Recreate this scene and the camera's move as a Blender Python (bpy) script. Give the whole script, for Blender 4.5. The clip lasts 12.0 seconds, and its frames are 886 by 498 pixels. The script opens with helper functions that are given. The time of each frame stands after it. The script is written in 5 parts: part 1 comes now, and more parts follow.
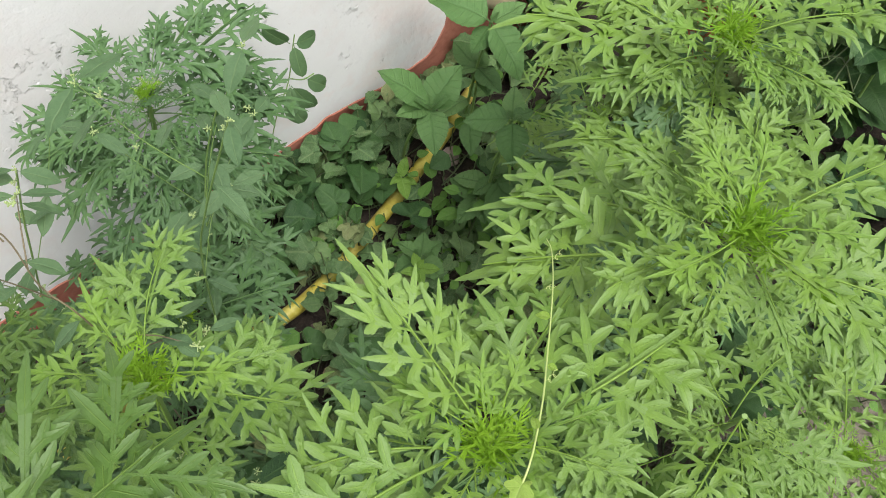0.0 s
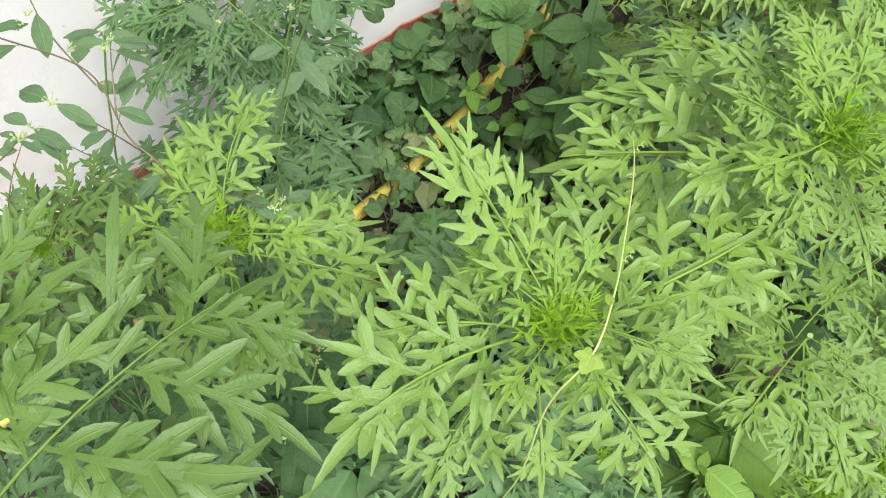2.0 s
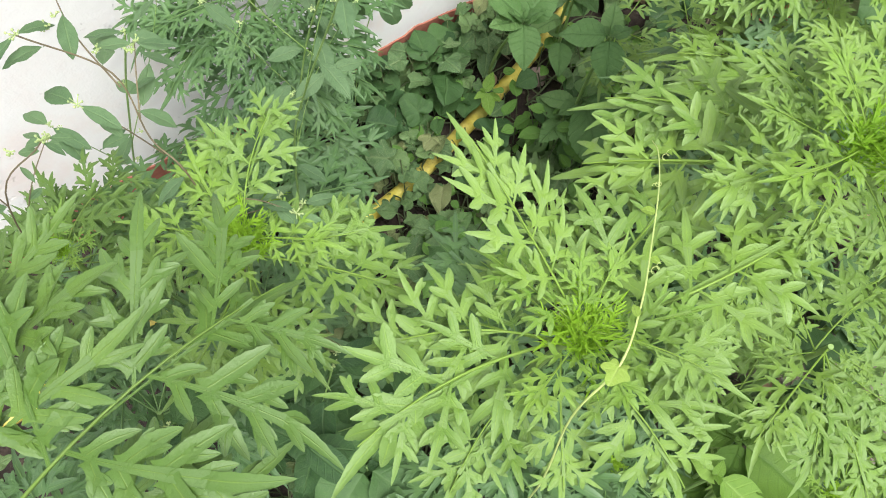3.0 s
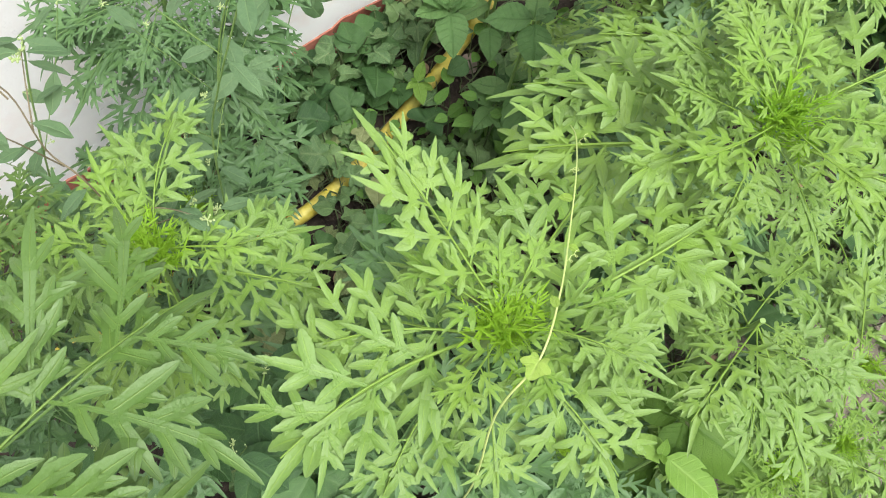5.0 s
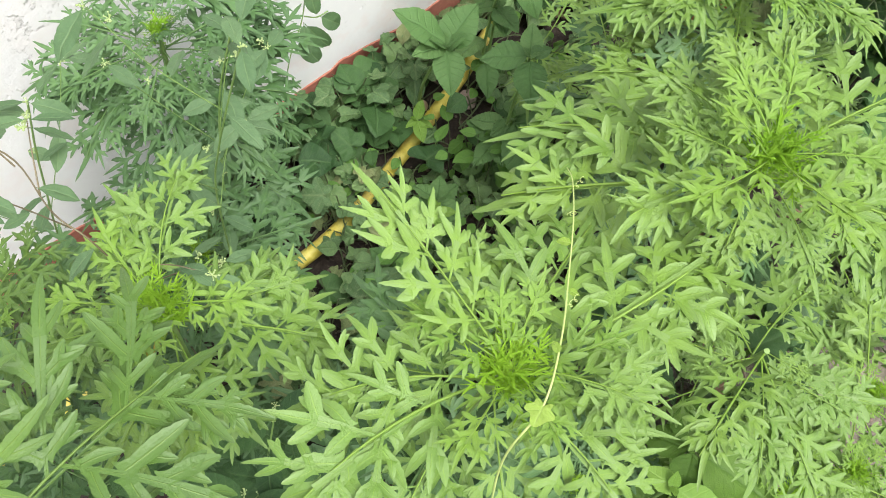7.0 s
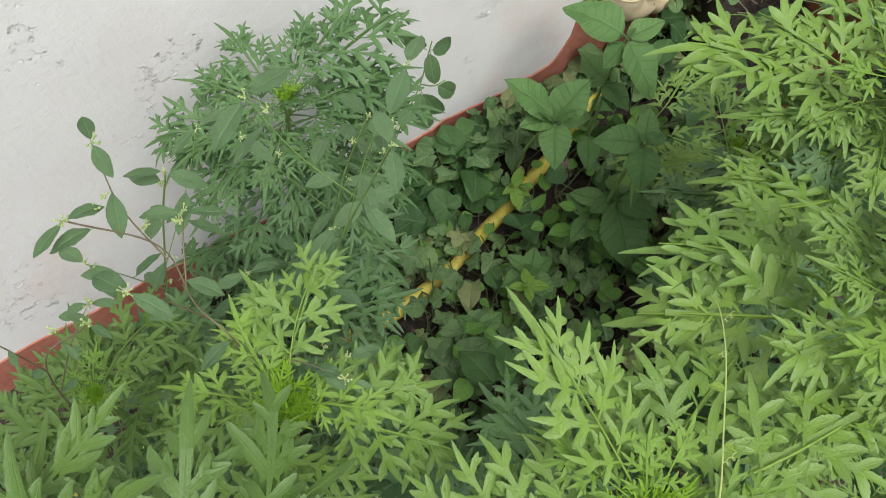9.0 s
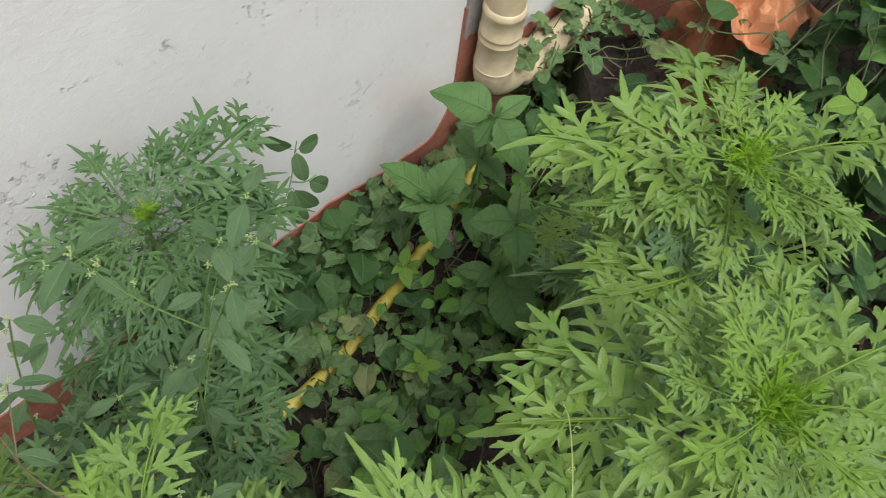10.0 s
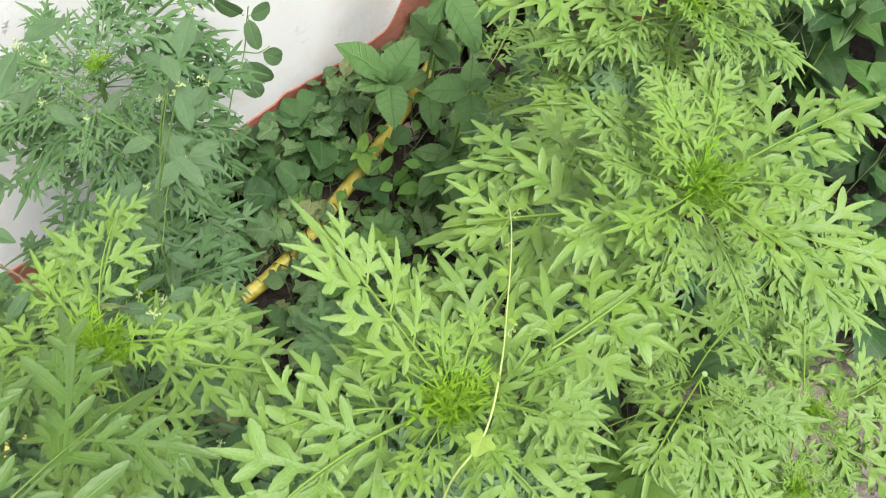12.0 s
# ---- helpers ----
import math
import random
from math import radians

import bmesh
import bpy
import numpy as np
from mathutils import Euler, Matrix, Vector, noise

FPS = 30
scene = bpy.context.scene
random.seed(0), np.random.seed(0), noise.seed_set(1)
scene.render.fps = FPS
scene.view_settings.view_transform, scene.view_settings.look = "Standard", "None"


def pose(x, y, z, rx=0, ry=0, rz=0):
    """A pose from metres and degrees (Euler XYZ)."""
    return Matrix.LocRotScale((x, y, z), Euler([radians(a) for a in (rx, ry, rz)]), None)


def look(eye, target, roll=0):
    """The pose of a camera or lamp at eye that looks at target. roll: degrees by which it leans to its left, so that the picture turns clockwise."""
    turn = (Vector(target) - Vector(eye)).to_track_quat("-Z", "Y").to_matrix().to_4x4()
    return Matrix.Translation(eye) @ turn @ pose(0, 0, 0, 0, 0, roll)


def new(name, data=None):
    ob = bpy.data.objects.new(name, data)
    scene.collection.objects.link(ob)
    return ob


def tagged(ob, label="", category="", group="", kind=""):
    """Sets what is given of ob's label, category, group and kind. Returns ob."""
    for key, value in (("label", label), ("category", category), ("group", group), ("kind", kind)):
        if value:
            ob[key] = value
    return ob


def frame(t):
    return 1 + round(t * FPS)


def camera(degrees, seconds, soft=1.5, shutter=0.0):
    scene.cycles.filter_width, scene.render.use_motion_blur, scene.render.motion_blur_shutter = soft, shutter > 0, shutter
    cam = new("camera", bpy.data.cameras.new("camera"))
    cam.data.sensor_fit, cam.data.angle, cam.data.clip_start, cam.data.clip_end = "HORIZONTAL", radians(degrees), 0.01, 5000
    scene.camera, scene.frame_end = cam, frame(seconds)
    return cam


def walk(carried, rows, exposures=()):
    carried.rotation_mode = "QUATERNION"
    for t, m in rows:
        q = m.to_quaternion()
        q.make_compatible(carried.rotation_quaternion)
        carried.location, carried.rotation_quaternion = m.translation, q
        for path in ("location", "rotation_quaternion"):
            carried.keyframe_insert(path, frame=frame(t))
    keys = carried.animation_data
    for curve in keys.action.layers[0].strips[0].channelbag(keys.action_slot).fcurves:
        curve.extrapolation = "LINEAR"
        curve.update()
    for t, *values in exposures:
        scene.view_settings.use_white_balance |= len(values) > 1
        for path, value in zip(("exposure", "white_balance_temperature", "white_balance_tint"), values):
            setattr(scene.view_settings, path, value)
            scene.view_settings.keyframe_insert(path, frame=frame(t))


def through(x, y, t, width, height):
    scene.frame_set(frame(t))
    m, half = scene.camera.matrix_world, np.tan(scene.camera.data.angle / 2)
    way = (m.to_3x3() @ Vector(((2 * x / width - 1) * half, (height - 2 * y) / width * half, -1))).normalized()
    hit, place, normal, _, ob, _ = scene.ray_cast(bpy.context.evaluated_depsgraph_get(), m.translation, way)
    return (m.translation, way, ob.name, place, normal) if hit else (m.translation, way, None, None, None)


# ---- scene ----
cam = camera(52.6, 12.0, 0.95, 0.25)
PATH = [
    (0, (0.333, 0.308, 1.383), (1.092, 0.875, -0.378), 10.1),
    (0.5, (0.335, 0.302, 1.386), (1.063, 0.879, -0.386), 9.5),
    (1, (0.321, 0.311, 1.382), (1.002, 0.889, -0.407), 9.2),
    (1.5, (0.308, 0.307, 1.364), (0.939, 0.865, -0.449), 9.5),
    (2, (0.297, 0.292, 1.363), (0.894, 0.839, -0.466), 9.3),
    (2.5, (0.292, 0.301, 1.364), (0.876, 0.854, -0.467), 9.0),
    (2.7, (0.291, 0.305, 1.363), (0.873, 0.862, -0.467), 9.0),
    (4.3, (0.31, 0.289, 1.35), (0.93, 0.777, -0.488), 12.4),
    (4.5, (0.309, 0.29, 1.35), (0.933, 0.765, -0.49), 12.7),
    (5, (0.318, 0.296, 1.351), (0.965, 0.768, -0.482), 12.6),
    (5.5, (0.329, 0.301, 1.36), (1.0, 0.777, -0.463), 11.6),
    (6, (0.337, 0.298, 1.359), (1.024, 0.784, -0.456), 10.7),
    (6.5, (0.334, 0.297, 1.361), (1.019, 0.801, -0.449), 9.7),
    (7, (0.325, 0.3, 1.364), (0.999, 0.825, -0.444), 8.9),
    (7.5, (0.325, 0.305, 1.371), (0.963, 0.881, -0.435), 7.3),
    (7.7, (0.313, 0.318, 1.361), (0.922, 0.919, -0.447), 6.4),
    (9.3, (0.322, 0.388, 1.376), (0.964, 1.055, -0.397), 6.9),
    (9.5, (0.353, 0.39, 1.384), (1.052, 1.046, -0.372), 8.2),
    (10, (0.389, 0.384, 1.402), (1.2, 0.995, -0.321), 9.9),
    (10.5, (0.404, 0.362, 1.4), (1.276, 0.922, -0.31), 11.4),
    (11, (0.386, 0.335, 1.398), (1.262, 0.852, -0.325), 12.7),
    (11.5, (0.36, 0.313, 1.383), (1.198, 0.811, -0.364), 13.1),
    (12, (0.328, 0.295, 1.374), (1.119, 0.784, -0.397), 13.2),
]
EXPOSURE = [(0, 0.45), (1, 0.53), (1.5, 0.79), (2, 0.82), (2.5, 0.85), (4.5, 0.87), (7.5, 0.91), (8.6, 0.38), (9.5, 0.1), (10.5, -0.03), (11.2, 0.07), (11.5, 0.25), (12, 0.84)]
walk(cam, [(t, look(eye, target, roll)) for t, eye, target, roll in PATH], EXPOSURE)

# ---- light: overcast sky, broad soft sun ----
world = bpy.data.worlds.new("world")
scene.world = world
world.use_nodes = True
wn = world.node_tree
sky = wn.nodes.new("ShaderNodeTexSky")
sky.sky_type, sky.sun_disc = "NISHITA", False
sky.sun_elevation, sky.sun_rotation = radians(62), radians(200)
sky.dust_density, sky.air_density = 4.0, 1.0
hsv = wn.nodes.new("ShaderNodeHueSaturation")
hsv.inputs["Saturation"].default_value = 0.35
wn.links.new(sky.outputs[0], hsv.inputs["Color"])
wn.links.new(hsv.outputs[0], wn.nodes["Background"].inputs[0])
wn.nodes["Background"].inputs[1].default_value = 0.106
lamp = bpy.data.lights.new("sun", "SUN")
lamp.energy, lamp.angle, lamp.color = 3.15, radians(32), (1.0, 0.98, 0.93)
sun = new("sun", lamp)
sun.matrix_world = look((0.3, -1.4, 4.0), (0.7, 0.4, 0))


# ---- materials ----
class Nodes:
    """A new node material with short calls for adding and linking nodes."""

    def __init__(self, name):
        self.mat = bpy.data.materials.new(name)
        self.mat.use_nodes = True
        self.tree = self.mat.node_tree
        self.bsdf = self.tree.nodes["Principled BSDF"]

    def add(self, kind, **inputs):
        node = self.tree.nodes.new("ShaderNode" + kind)
        for key, value in inputs.items():
            self.put(node.inputs[key], value)
        return node

    def put(self, socket, value):
        if isinstance(value, bpy.types.NodeSocket):
            self.tree.links.new(value, socket)
        else:
            socket.default_value = value

    def noise(self, scale, detail=4.0, rough=0.6, vector=None):
        node = self.add("TexNoise", Scale=scale, Detail=detail, Roughness=rough)
        self.put(node.inputs["Vector"], vector or self.add("TexCoord").outputs["Object"])
        return node.outputs["Fac"]

    def ramp(self, fac, stops):
        node = self.add("ValToRGB", Fac=fac)
        while len(node.color_ramp.elements) < len(stops):
            node.color_ramp.elements.new(0.5)
        for el, (at, colour) in zip(node.color_ramp.elements, stops):
            el.position, el.color = at, (*colour, 1) if len(colour) == 3 else colour
        return node.outputs["Color"]

    def math(self, op, a, b=0.0, c=0.0, clamp=False):
        node = self.add("Math")
        node.operation, node.use_clamp = op, clamp
        for i, v in enumerate((a, b, c)):
            self.put(node.inputs[i], v)
        return node.outputs[0]

    def mix(self, fac, a, b, blend="MIX"):
        node = self.add("MixRGB", Fac=fac, Color1=a, Color2=b)
        node.blend_type = blend
        return node.outputs[0]

    def bump(self, height, strength, distance):
        node = self.add("Bump", Height=height, Strength=strength, Distance=distance)
        self.put(self.bsdf.inputs["Normal"], node.outputs[0])
        return node.outputs[0]


def rgb(r, g, b):
    return (r, g, b, 1.0)


def leaf_material(name, dark, light, vein, rough=0.5, through=0.3, side_veins=7.0, spots=0.0, relief=0.6, lines=0.5, shine=0.35, groove=1.0, tip=None):
    """A leaf: lighter midrib and side veins along the blade's own coordinates, blotches, light coming through."""
    n = Nodes(name)
    uv = n.add("SeparateXYZ", Vector=n.add("UVMap").outputs[0])
    u, v = uv.outputs[0], uv.outputs[1]
    across = n.math("ABSOLUTE", n.math("SUBTRACT", u, 0.5))
    rib = n.math("SUBTRACT", 1.0, n.math("DIVIDE", across, 0.06), clamp=True)
    wave = n.math("FRACT", n.math("SUBTRACT", n.math("MULTIPLY", v, side_veins), n.math("MULTIPLY", across, 2.2)))
    line = n.math("SUBTRACT", 1.0, n.math("DIVIDE", n.math("ABSOLUTE", n.math("SUBTRACT", wave, 0.5)), 0.12), clamp=True)
    veins = n.math("MAXIMUM", rib, n.math("MULTIPLY", line, lines))
    info = n.add("ObjectInfo").outputs["Random"]
    blotch = n.noise(9.0, 3.0)
    grain = n.noise(90.0, 4.0)
    tone = n.math("ADD", n.math("MULTIPLY", info, 0.45), n.math("MULTIPLY", blotch, 0.55))
    base = n.mix(n.ramp(tone, [(0.2, (0, 0, 0)), (0.75, (1, 1, 1))]), rgb(*dark), rgb(*light))
    base = n.mix(n.math("MULTIPLY", n.math("SUBTRACT", grain, 0.35), 0.5, clamp=True), base, rgb(*[c * 0.72 for c in dark]))
    if tip:
        # tips bluer: partly the sky's sheen, put into the leaf's colour
        tip_tone = n.math("MULTIPLY", n.math("ADD", n.math("MULTIPLY", v, 0.75), n.math("MULTIPLY", n.noise(35.0, 2.0), 0.5)), 0.85, clamp=True)
        base = n.mix(tip_tone, base, rgb(*tip))
    base = n.mix(n.math("MULTIPLY", veins, 0.55), base, rgb(*vein))
    if spots:
        chew = n.ramp(n.noise(160.0, 2.0), [(0.62, (0, 0, 0)), (0.68, (1, 1, 1))])
        base = n.mix(n.math("MULTIPLY", chew, spots), base, rgb(0.38, 0.4, 0.25))
    n.put(n.bsdf.inputs["Base Color"], base)
    n.put(n.bsdf.inputs["Roughness"], n.math("ADD", rough - 0.1, n.math("MULTIPLY", blotch, 0.25)))
    n.bsdf.inputs["Specular IOR Level"].default_value = shine
    height = n.math("ADD", n.math("MULTIPLY", veins, -groove), n.math("MULTIPLY", grain, 0.8))
    normal = n.bump(height, relief, 0.0012)
    glow = n.add("BsdfTranslucent", Color=n.mix(1.0, base, rgb(1.0, 1.12, 0.55), "MULTIPLY"), Normal=normal)
    blend = n.add("MixShader", Fac=through)
    n.tree.links.new(n.bsdf.outputs[0], blend.inputs[1])
    n.tree.links.new(glow.outputs[0], blend.inputs[2])
    n.tree.links.new(blend.outputs[0], n.tree.nodes["Material Output"].inputs[0])
    return n.mat


def plain(name, a, b, scale=30.0, rough=0.6, bump=0.3, depth=0.002, metal=0.0):
    n = Nodes(name)
    coarse, fine = n.noise(scale * 0.25, 4.0), n.noise(scale * 3, 6.0)
    both = n.math("ADD", n.math("MULTIPLY", coarse, 0.6), n.math("MULTIPLY", fine, 0.4))
    n.put(n.bsdf.inputs["Base Color"], n.mix(n.ramp(both, [(0.36, (0, 0, 0)), (0.64, (1, 1, 1))]), rgb(*a), rgb(*b)))
    n.put(n.bsdf.inputs["Roughness"], n.math("ADD", rough - 0.1, n.math("MULTIPLY", coarse, 0.2)))
    n.bsdf.inputs["Metallic"].default_value = metal
    n.bump(both, bump, depth)
    return n.mat


def wall_paint():
    """White distemper on rough plaster: pits, small flakes in loose groups, faint pink where an older coat shows."""
    n = Nodes("white_wall_paint")
    where = n.add("TexCoord").outputs["Object"]
    broad, mid, fine, grit = n.noise(1.8, 4.0), n.noise(9.0, 5.0), n.noise(70.0, 6.0), n.noise(320.0, 3.0)
    flakes = n.ramp(n.noise(62.0, 6.0, 0.7), [(0.56, (0, 0, 0)), (0.575, (1, 1, 1))])
    groups = n.ramp(n.noise(6.0, 5.0, 0.7), [(0.55, (0, 0, 0)), (0.62, (1, 1, 1))])
    specks = n.ramp(n.noise(110.0, 3.0, 0.5), [(0.7, (0, 0, 0)), (0.74, (1, 1, 1))])
    flaked = n.math("MULTIPLY", flakes, groups)
    height = n.add("SeparateXYZ", Vector=where).outputs[2]
    foot = n.ramp(height, [(0.1, (1, 1, 1)), (0.45, (0.25, 0.25, 0.25))])
    pink = n.math("MULTIPLY", n.ramp(n.noise(5.0, 5.0, 0.65, n.add("Mapping", Vector=where, Location=(3.3, 1.0, 0.4)).outputs[0]), [(0.52, (0, 0, 0)), (0.66, (1, 1, 1))]), foot)
    base = n.mix(n.ramp(broad, [(0.35, (0, 0, 0)), (0.7, (1, 1, 1))]), rgb(0.69, 0.695, 0.70), rgb(0.79, 0.79, 0.79))
    base = n.mix(n.math("MULTIPLY", n.ramp(mid, [(0.5, (0, 0, 0)), (0.8, (1, 1, 1))]), 0.3), base, rgb(0.62, 0.61, 0.60))
    base = n.mix(n.math("MULTIPLY", pink, 0.6), base, rgb(0.68, 0.54, 0.51))
    base = n.mix(n.math("MULTIPLY", flaked, 0.3), base, rgb(0.64, 0.62, 0.6))
    base = n.mix(n.math("MULTIPLY", n.math("MULTIPLY", specks, n.math("ADD", groups, 0.35)), 0.5), base, rgb(0.26, 0.24, 0.23))
    n.put(n.bsdf.inputs["Base Color"], base)
    n.bsdf.inputs["Roughness"].default_value = 0.8
    relief = n.math("ADD", n.math("MULTIPLY", fine, 0.5), n.math("MULTIPLY", mid, 0.5))
    relief = n.math("ADD", relief, n.math("ADD", n.math("MULTIPLY", flaked, -1.5), n.math("MULTIPLY", grit, 0.2)))
    n.bump(relief, 0.7, 0.0035)
    return n.mat


def soil():
    n = Nodes("soil")
    mid, fine = n.noise(40.0, 6.0), n.noise(260.0, 5.0)
    x = n.add("SeparateXYZ", Vector=n.add("TexCoord").outputs["Object"])
    wander = n.math("MULTIPLY", n.math("SUBTRACT", n.noise(0.9, 5.0), 0.5), 1.6)
    south = n.ramp(n.math("ADD", x.outputs[1], wander), [(0.05, (1, 1, 1)), (0.38, (0, 0, 0))])
    # earth darker beyond x 1.3: the vines' shade is put into its colour
    west = n.ramp(n.math("SUBTRACT", n.math("ADD", x.outputs[0], wander), 1.0), [(0.3, (1, 1, 1)), (1.0, (0.25, 0.25, 0.25))])
    dry = n.math("MULTIPLY", south, west)
    humus = n.mix(n.ramp(mid, [(0.35, (0, 0, 0)), (0.7, (1, 1, 1))]), rgb(0.014, 0.010, 0.008), rgb(0.06, 0.043, 0.033))
    sand = n.mix(n.ramp(mid, [(0.35, (0, 0, 0)), (0.65, (1, 1, 1))]), rgb(0.08, 0.07, 0.052), rgb(0.225, 0.2, 0.155))
    base = n.mix(dry, humus, sand)
    base = n.mix(n.math("MULTIPLY", n.ramp(fine, [(0.55, (0, 0, 0)), (0.7, (1, 1, 1))]), 0.25), base, rgb(0.18, 0.157, 0.122))
    n.put(n.bsdf.inputs["Base Color"], base)
    n.bsdf.inputs["Roughness"].default_value = 0.95
    n.bump(n.math("ADD", mid, n.math("MULTIPLY", fine, 0.5)), 1.0, 0.01)
    return n.mat


def hose_plastic():
    """Sun-bleached yellow plastic with scuffs and dried mud in patches."""
    n = Nodes("yellow_hose_plastic")
    broad, mid, fine = n.noise(9.0, 4.0), n.noise(45.0, 5.0, 0.65), n.noise(220.0, 5.0)
    base = n.mix(n.ramp(mid, [(0.38, (0, 0, 0)), (0.66, (1, 1, 1))]), rgb(0.5, 0.42, 0.045), rgb(0.72, 0.64, 0.16))
    mud = n.math("MULTIPLY", n.ramp(broad, [(0.5, (0, 0, 0)), (0.6, (1, 1, 1))]), n.ramp(fine, [(0.4, (0.35, 0.35, 0.35)), (0.6, (1, 1, 1))]))
    base = n.mix(n.math("MULTIPLY", mud, 0.6), base, rgb(0.22, 0.16, 0.07))
    n.put(n.bsdf.inputs["Base Color"], base)
    n.put(n.bsdf.inputs["Roughness"], n.math("ADD", 0.42, n.math("MULTIPLY", mud, 0.4)))
    n.bump(n.math("ADD", mid, fine), 0.4, 0.0012)
    return n.mat


M_WALL, M_SOIL = wall_paint(), soil()
M_RED = plain("red_oxide_paint", (0.25, 0.078, 0.05), (0.42, 0.17, 0.12), 35, 0.75, 0.5, 0.003)
M_GREY = plain("bare_grey_plaster", (0.22, 0.19, 0.20), (0.36, 0.33, 0.33), 30, 0.9, 0.6, 0.004)
M_FEATHER = leaf_material("feathery_leaf", (0.086, 0.19, 0.013), (0.17, 0.295, 0.026), (0.202, 0.332, 0.038), 0.46, 0.16, 5.0, 0.0, 0.7, 0.0, 0.55, 0.15, (0.156, 0.256, 0.073))
M_YOUNG = leaf_material("young_feathery_leaf", (0.106, 0.236, 0.016), (0.19, 0.336, 0.032), (0.23, 0.365, 0.05), 0.48, 0.2, 5.0, 0.0, 0.6, 0.0, 0.45, 0.12, (0.168, 0.274, 0.064))
M_GRAND = leaf_material("large_feathery_leaf", (0.052, 0.124, 0.01), (0.104, 0.194, 0.02), (0.15, 0.24, 0.04), 0.45, 0.17, 5.0, 0.0, 0.6, 0.0, 0.45, 0.3, (0.1, 0.176, 0.054))
# duller copy of feathery_leaf, its colour darkened for the shade under the crowns
M_SHADE = leaf_material("dull_shaded_feathery_leaf", (0.052, 0.138, 0.03), (0.108, 0.22, 0.058), (0.14, 0.245, 0.07), 0.5, 0.2, 5.0, 0.0, 0.5, 0.0, 0.5, 0.2, (0.092, 0.17, 0.078))
M_SHOOT = leaf_material("young_shoot_leaf", (0.17, 0.35, 0.018), (0.28, 0.47, 0.034), (0.34, 0.5, 0.06), 0.5, 0.35, 4.0)
M_OVAL = leaf_material("herb_leaf", (0.07, 0.138, 0.06), (0.12, 0.204, 0.094), (0.17, 0.26, 0.12), 0.55, 0.2, 8.0, 0.0, 0.5, 0.2)
M_BROAD = leaf_material("hairy_leaf", (0.076, 0.172, 0.048), (0.142, 0.262, 0.084), (0.075, 0.165, 0.046), 0.5, 0.22, 7.0, 0.1, 1.0, 0.45, 0.45, 1.1)
M_CREEP = leaf_material("creeper_leaf", (0.046, 0.115, 0.034), (0.17, 0.285, 0.096), (0.19, 0.29, 0.12), 0.45, 0.18, 4.0, 0.4, 1.0, 0.3, 0.65)
M_WITHER = leaf_material("withered_leaf", (0.1, 0.15, 0.05), (0.22, 0.26, 0.11), (0.26, 0.28, 0.14), 0.65, 0.15, 4.0, 0.7, 1.0)
M_IVY = leaf_material("spotted_ivy_leaf", (0.06, 0.125, 0.045), (0.12, 0.2, 0.075), (0.19, 0.26, 0.12), 0.6, 0.15, 4.0, 0.6)
# dark green leaf; the shade of the gaps below the weeds deepens its colour
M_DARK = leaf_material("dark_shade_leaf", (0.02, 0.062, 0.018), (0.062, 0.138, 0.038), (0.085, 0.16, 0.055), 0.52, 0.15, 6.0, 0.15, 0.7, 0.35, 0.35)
M_SMALL = leaf_material("small_weed_leaf", (0.085, 0.2, 0.036), (0.15, 0.3, 0.06), (0.17, 0.3, 0.08), 0.5, 0.25, 5.0)
M_VINE = leaf_material("vine_leaf", (0.022, 0.066, 0.02), (0.06, 0.135, 0.036), (0.1, 0.18, 0.065), 0.45, 0.25, 6.0, 0.1)
M_FRESH = leaf_material("light_vine_leaf", (0.08, 0.185, 0.044), (0.135, 0.265, 0.072), (0.17, 0.3, 0.1), 0.42, 0.28, 6.0, 0.1)
M_LIME = leaf_material("fresh_lime_leaf", (0.15, 0.29, 0.04), (0.23, 0.385, 0.075), (0.28, 0.42, 0.11), 0.45, 0.35, 7.0)
M_GLOW = leaf_material("yellow_green_broad_leaf", (0.06, 0.135, 0.016), (0.105, 0.2, 0.028), (0.05, 0.115, 0.014), 0.45, 0.3, 9.0, 0.1, 0.9, 0.3)
M_PALE = leaf_material("pale_tendril_leaf", (0.22, 0.36, 0.05), (0.33, 0.47, 0.1), (0.38, 0.5, 0.16), 0.6, 0.35, 5.0, 0.3)
M_DRY = leaf_material("dry_leaf", (0.2, 0.12, 0.07), (0.42, 0.3, 0.2), (0.3, 0.2, 0.13), 0.8, 0.1, 6.0)
M_STEM = plain("green_stem", (0.12, 0.22, 0.05), (0.2, 0.31, 0.09), 60, 0.55, 0.3, 0.001)
M_RUNNER = plain("runner_stem", (0.05, 0.075, 0.03), (0.11, 0.15, 0.055), 60, 0.6, 0.3, 0.001)
M_BROWNSTEM = plain("brown_stem", (0.10, 0.085, 0.05), (0.2, 0.16, 0.09), 60, 0.7, 0.5, 0.001)
M_PALESTEM = plain("pale_stem", (0.32, 0.42, 0.12), (0.46, 0.54, 0.2), 60, 0.5, 0.2, 0.001)
M_FLOWER = plain("small_flower", (0.26, 0.36, 0.12), (0.44, 0.53, 0.25), 200, 0.6, 0.5, 0.001)
M_HOSE = hose_plastic()
M_PVC = plain("cream_pvc", (0.46, 0.36, 0.22), (0.72, 0.62, 0.43), 16, 0.4, 0.2, 0.001)
M_SACK = plain("orange_plastic_sheet", (0.3, 0.095, 0.04), (0.56, 0.23, 0.11), 14, 0.75, 0.6, 0.006)
# paler copy of the sack's orange, with the lit top in its colour
M_FLAP = plain("pale_orange_sheet", (0.4, 0.15, 0.065), (0.66, 0.32, 0.16), 14, 0.6, 0.5, 0.005)
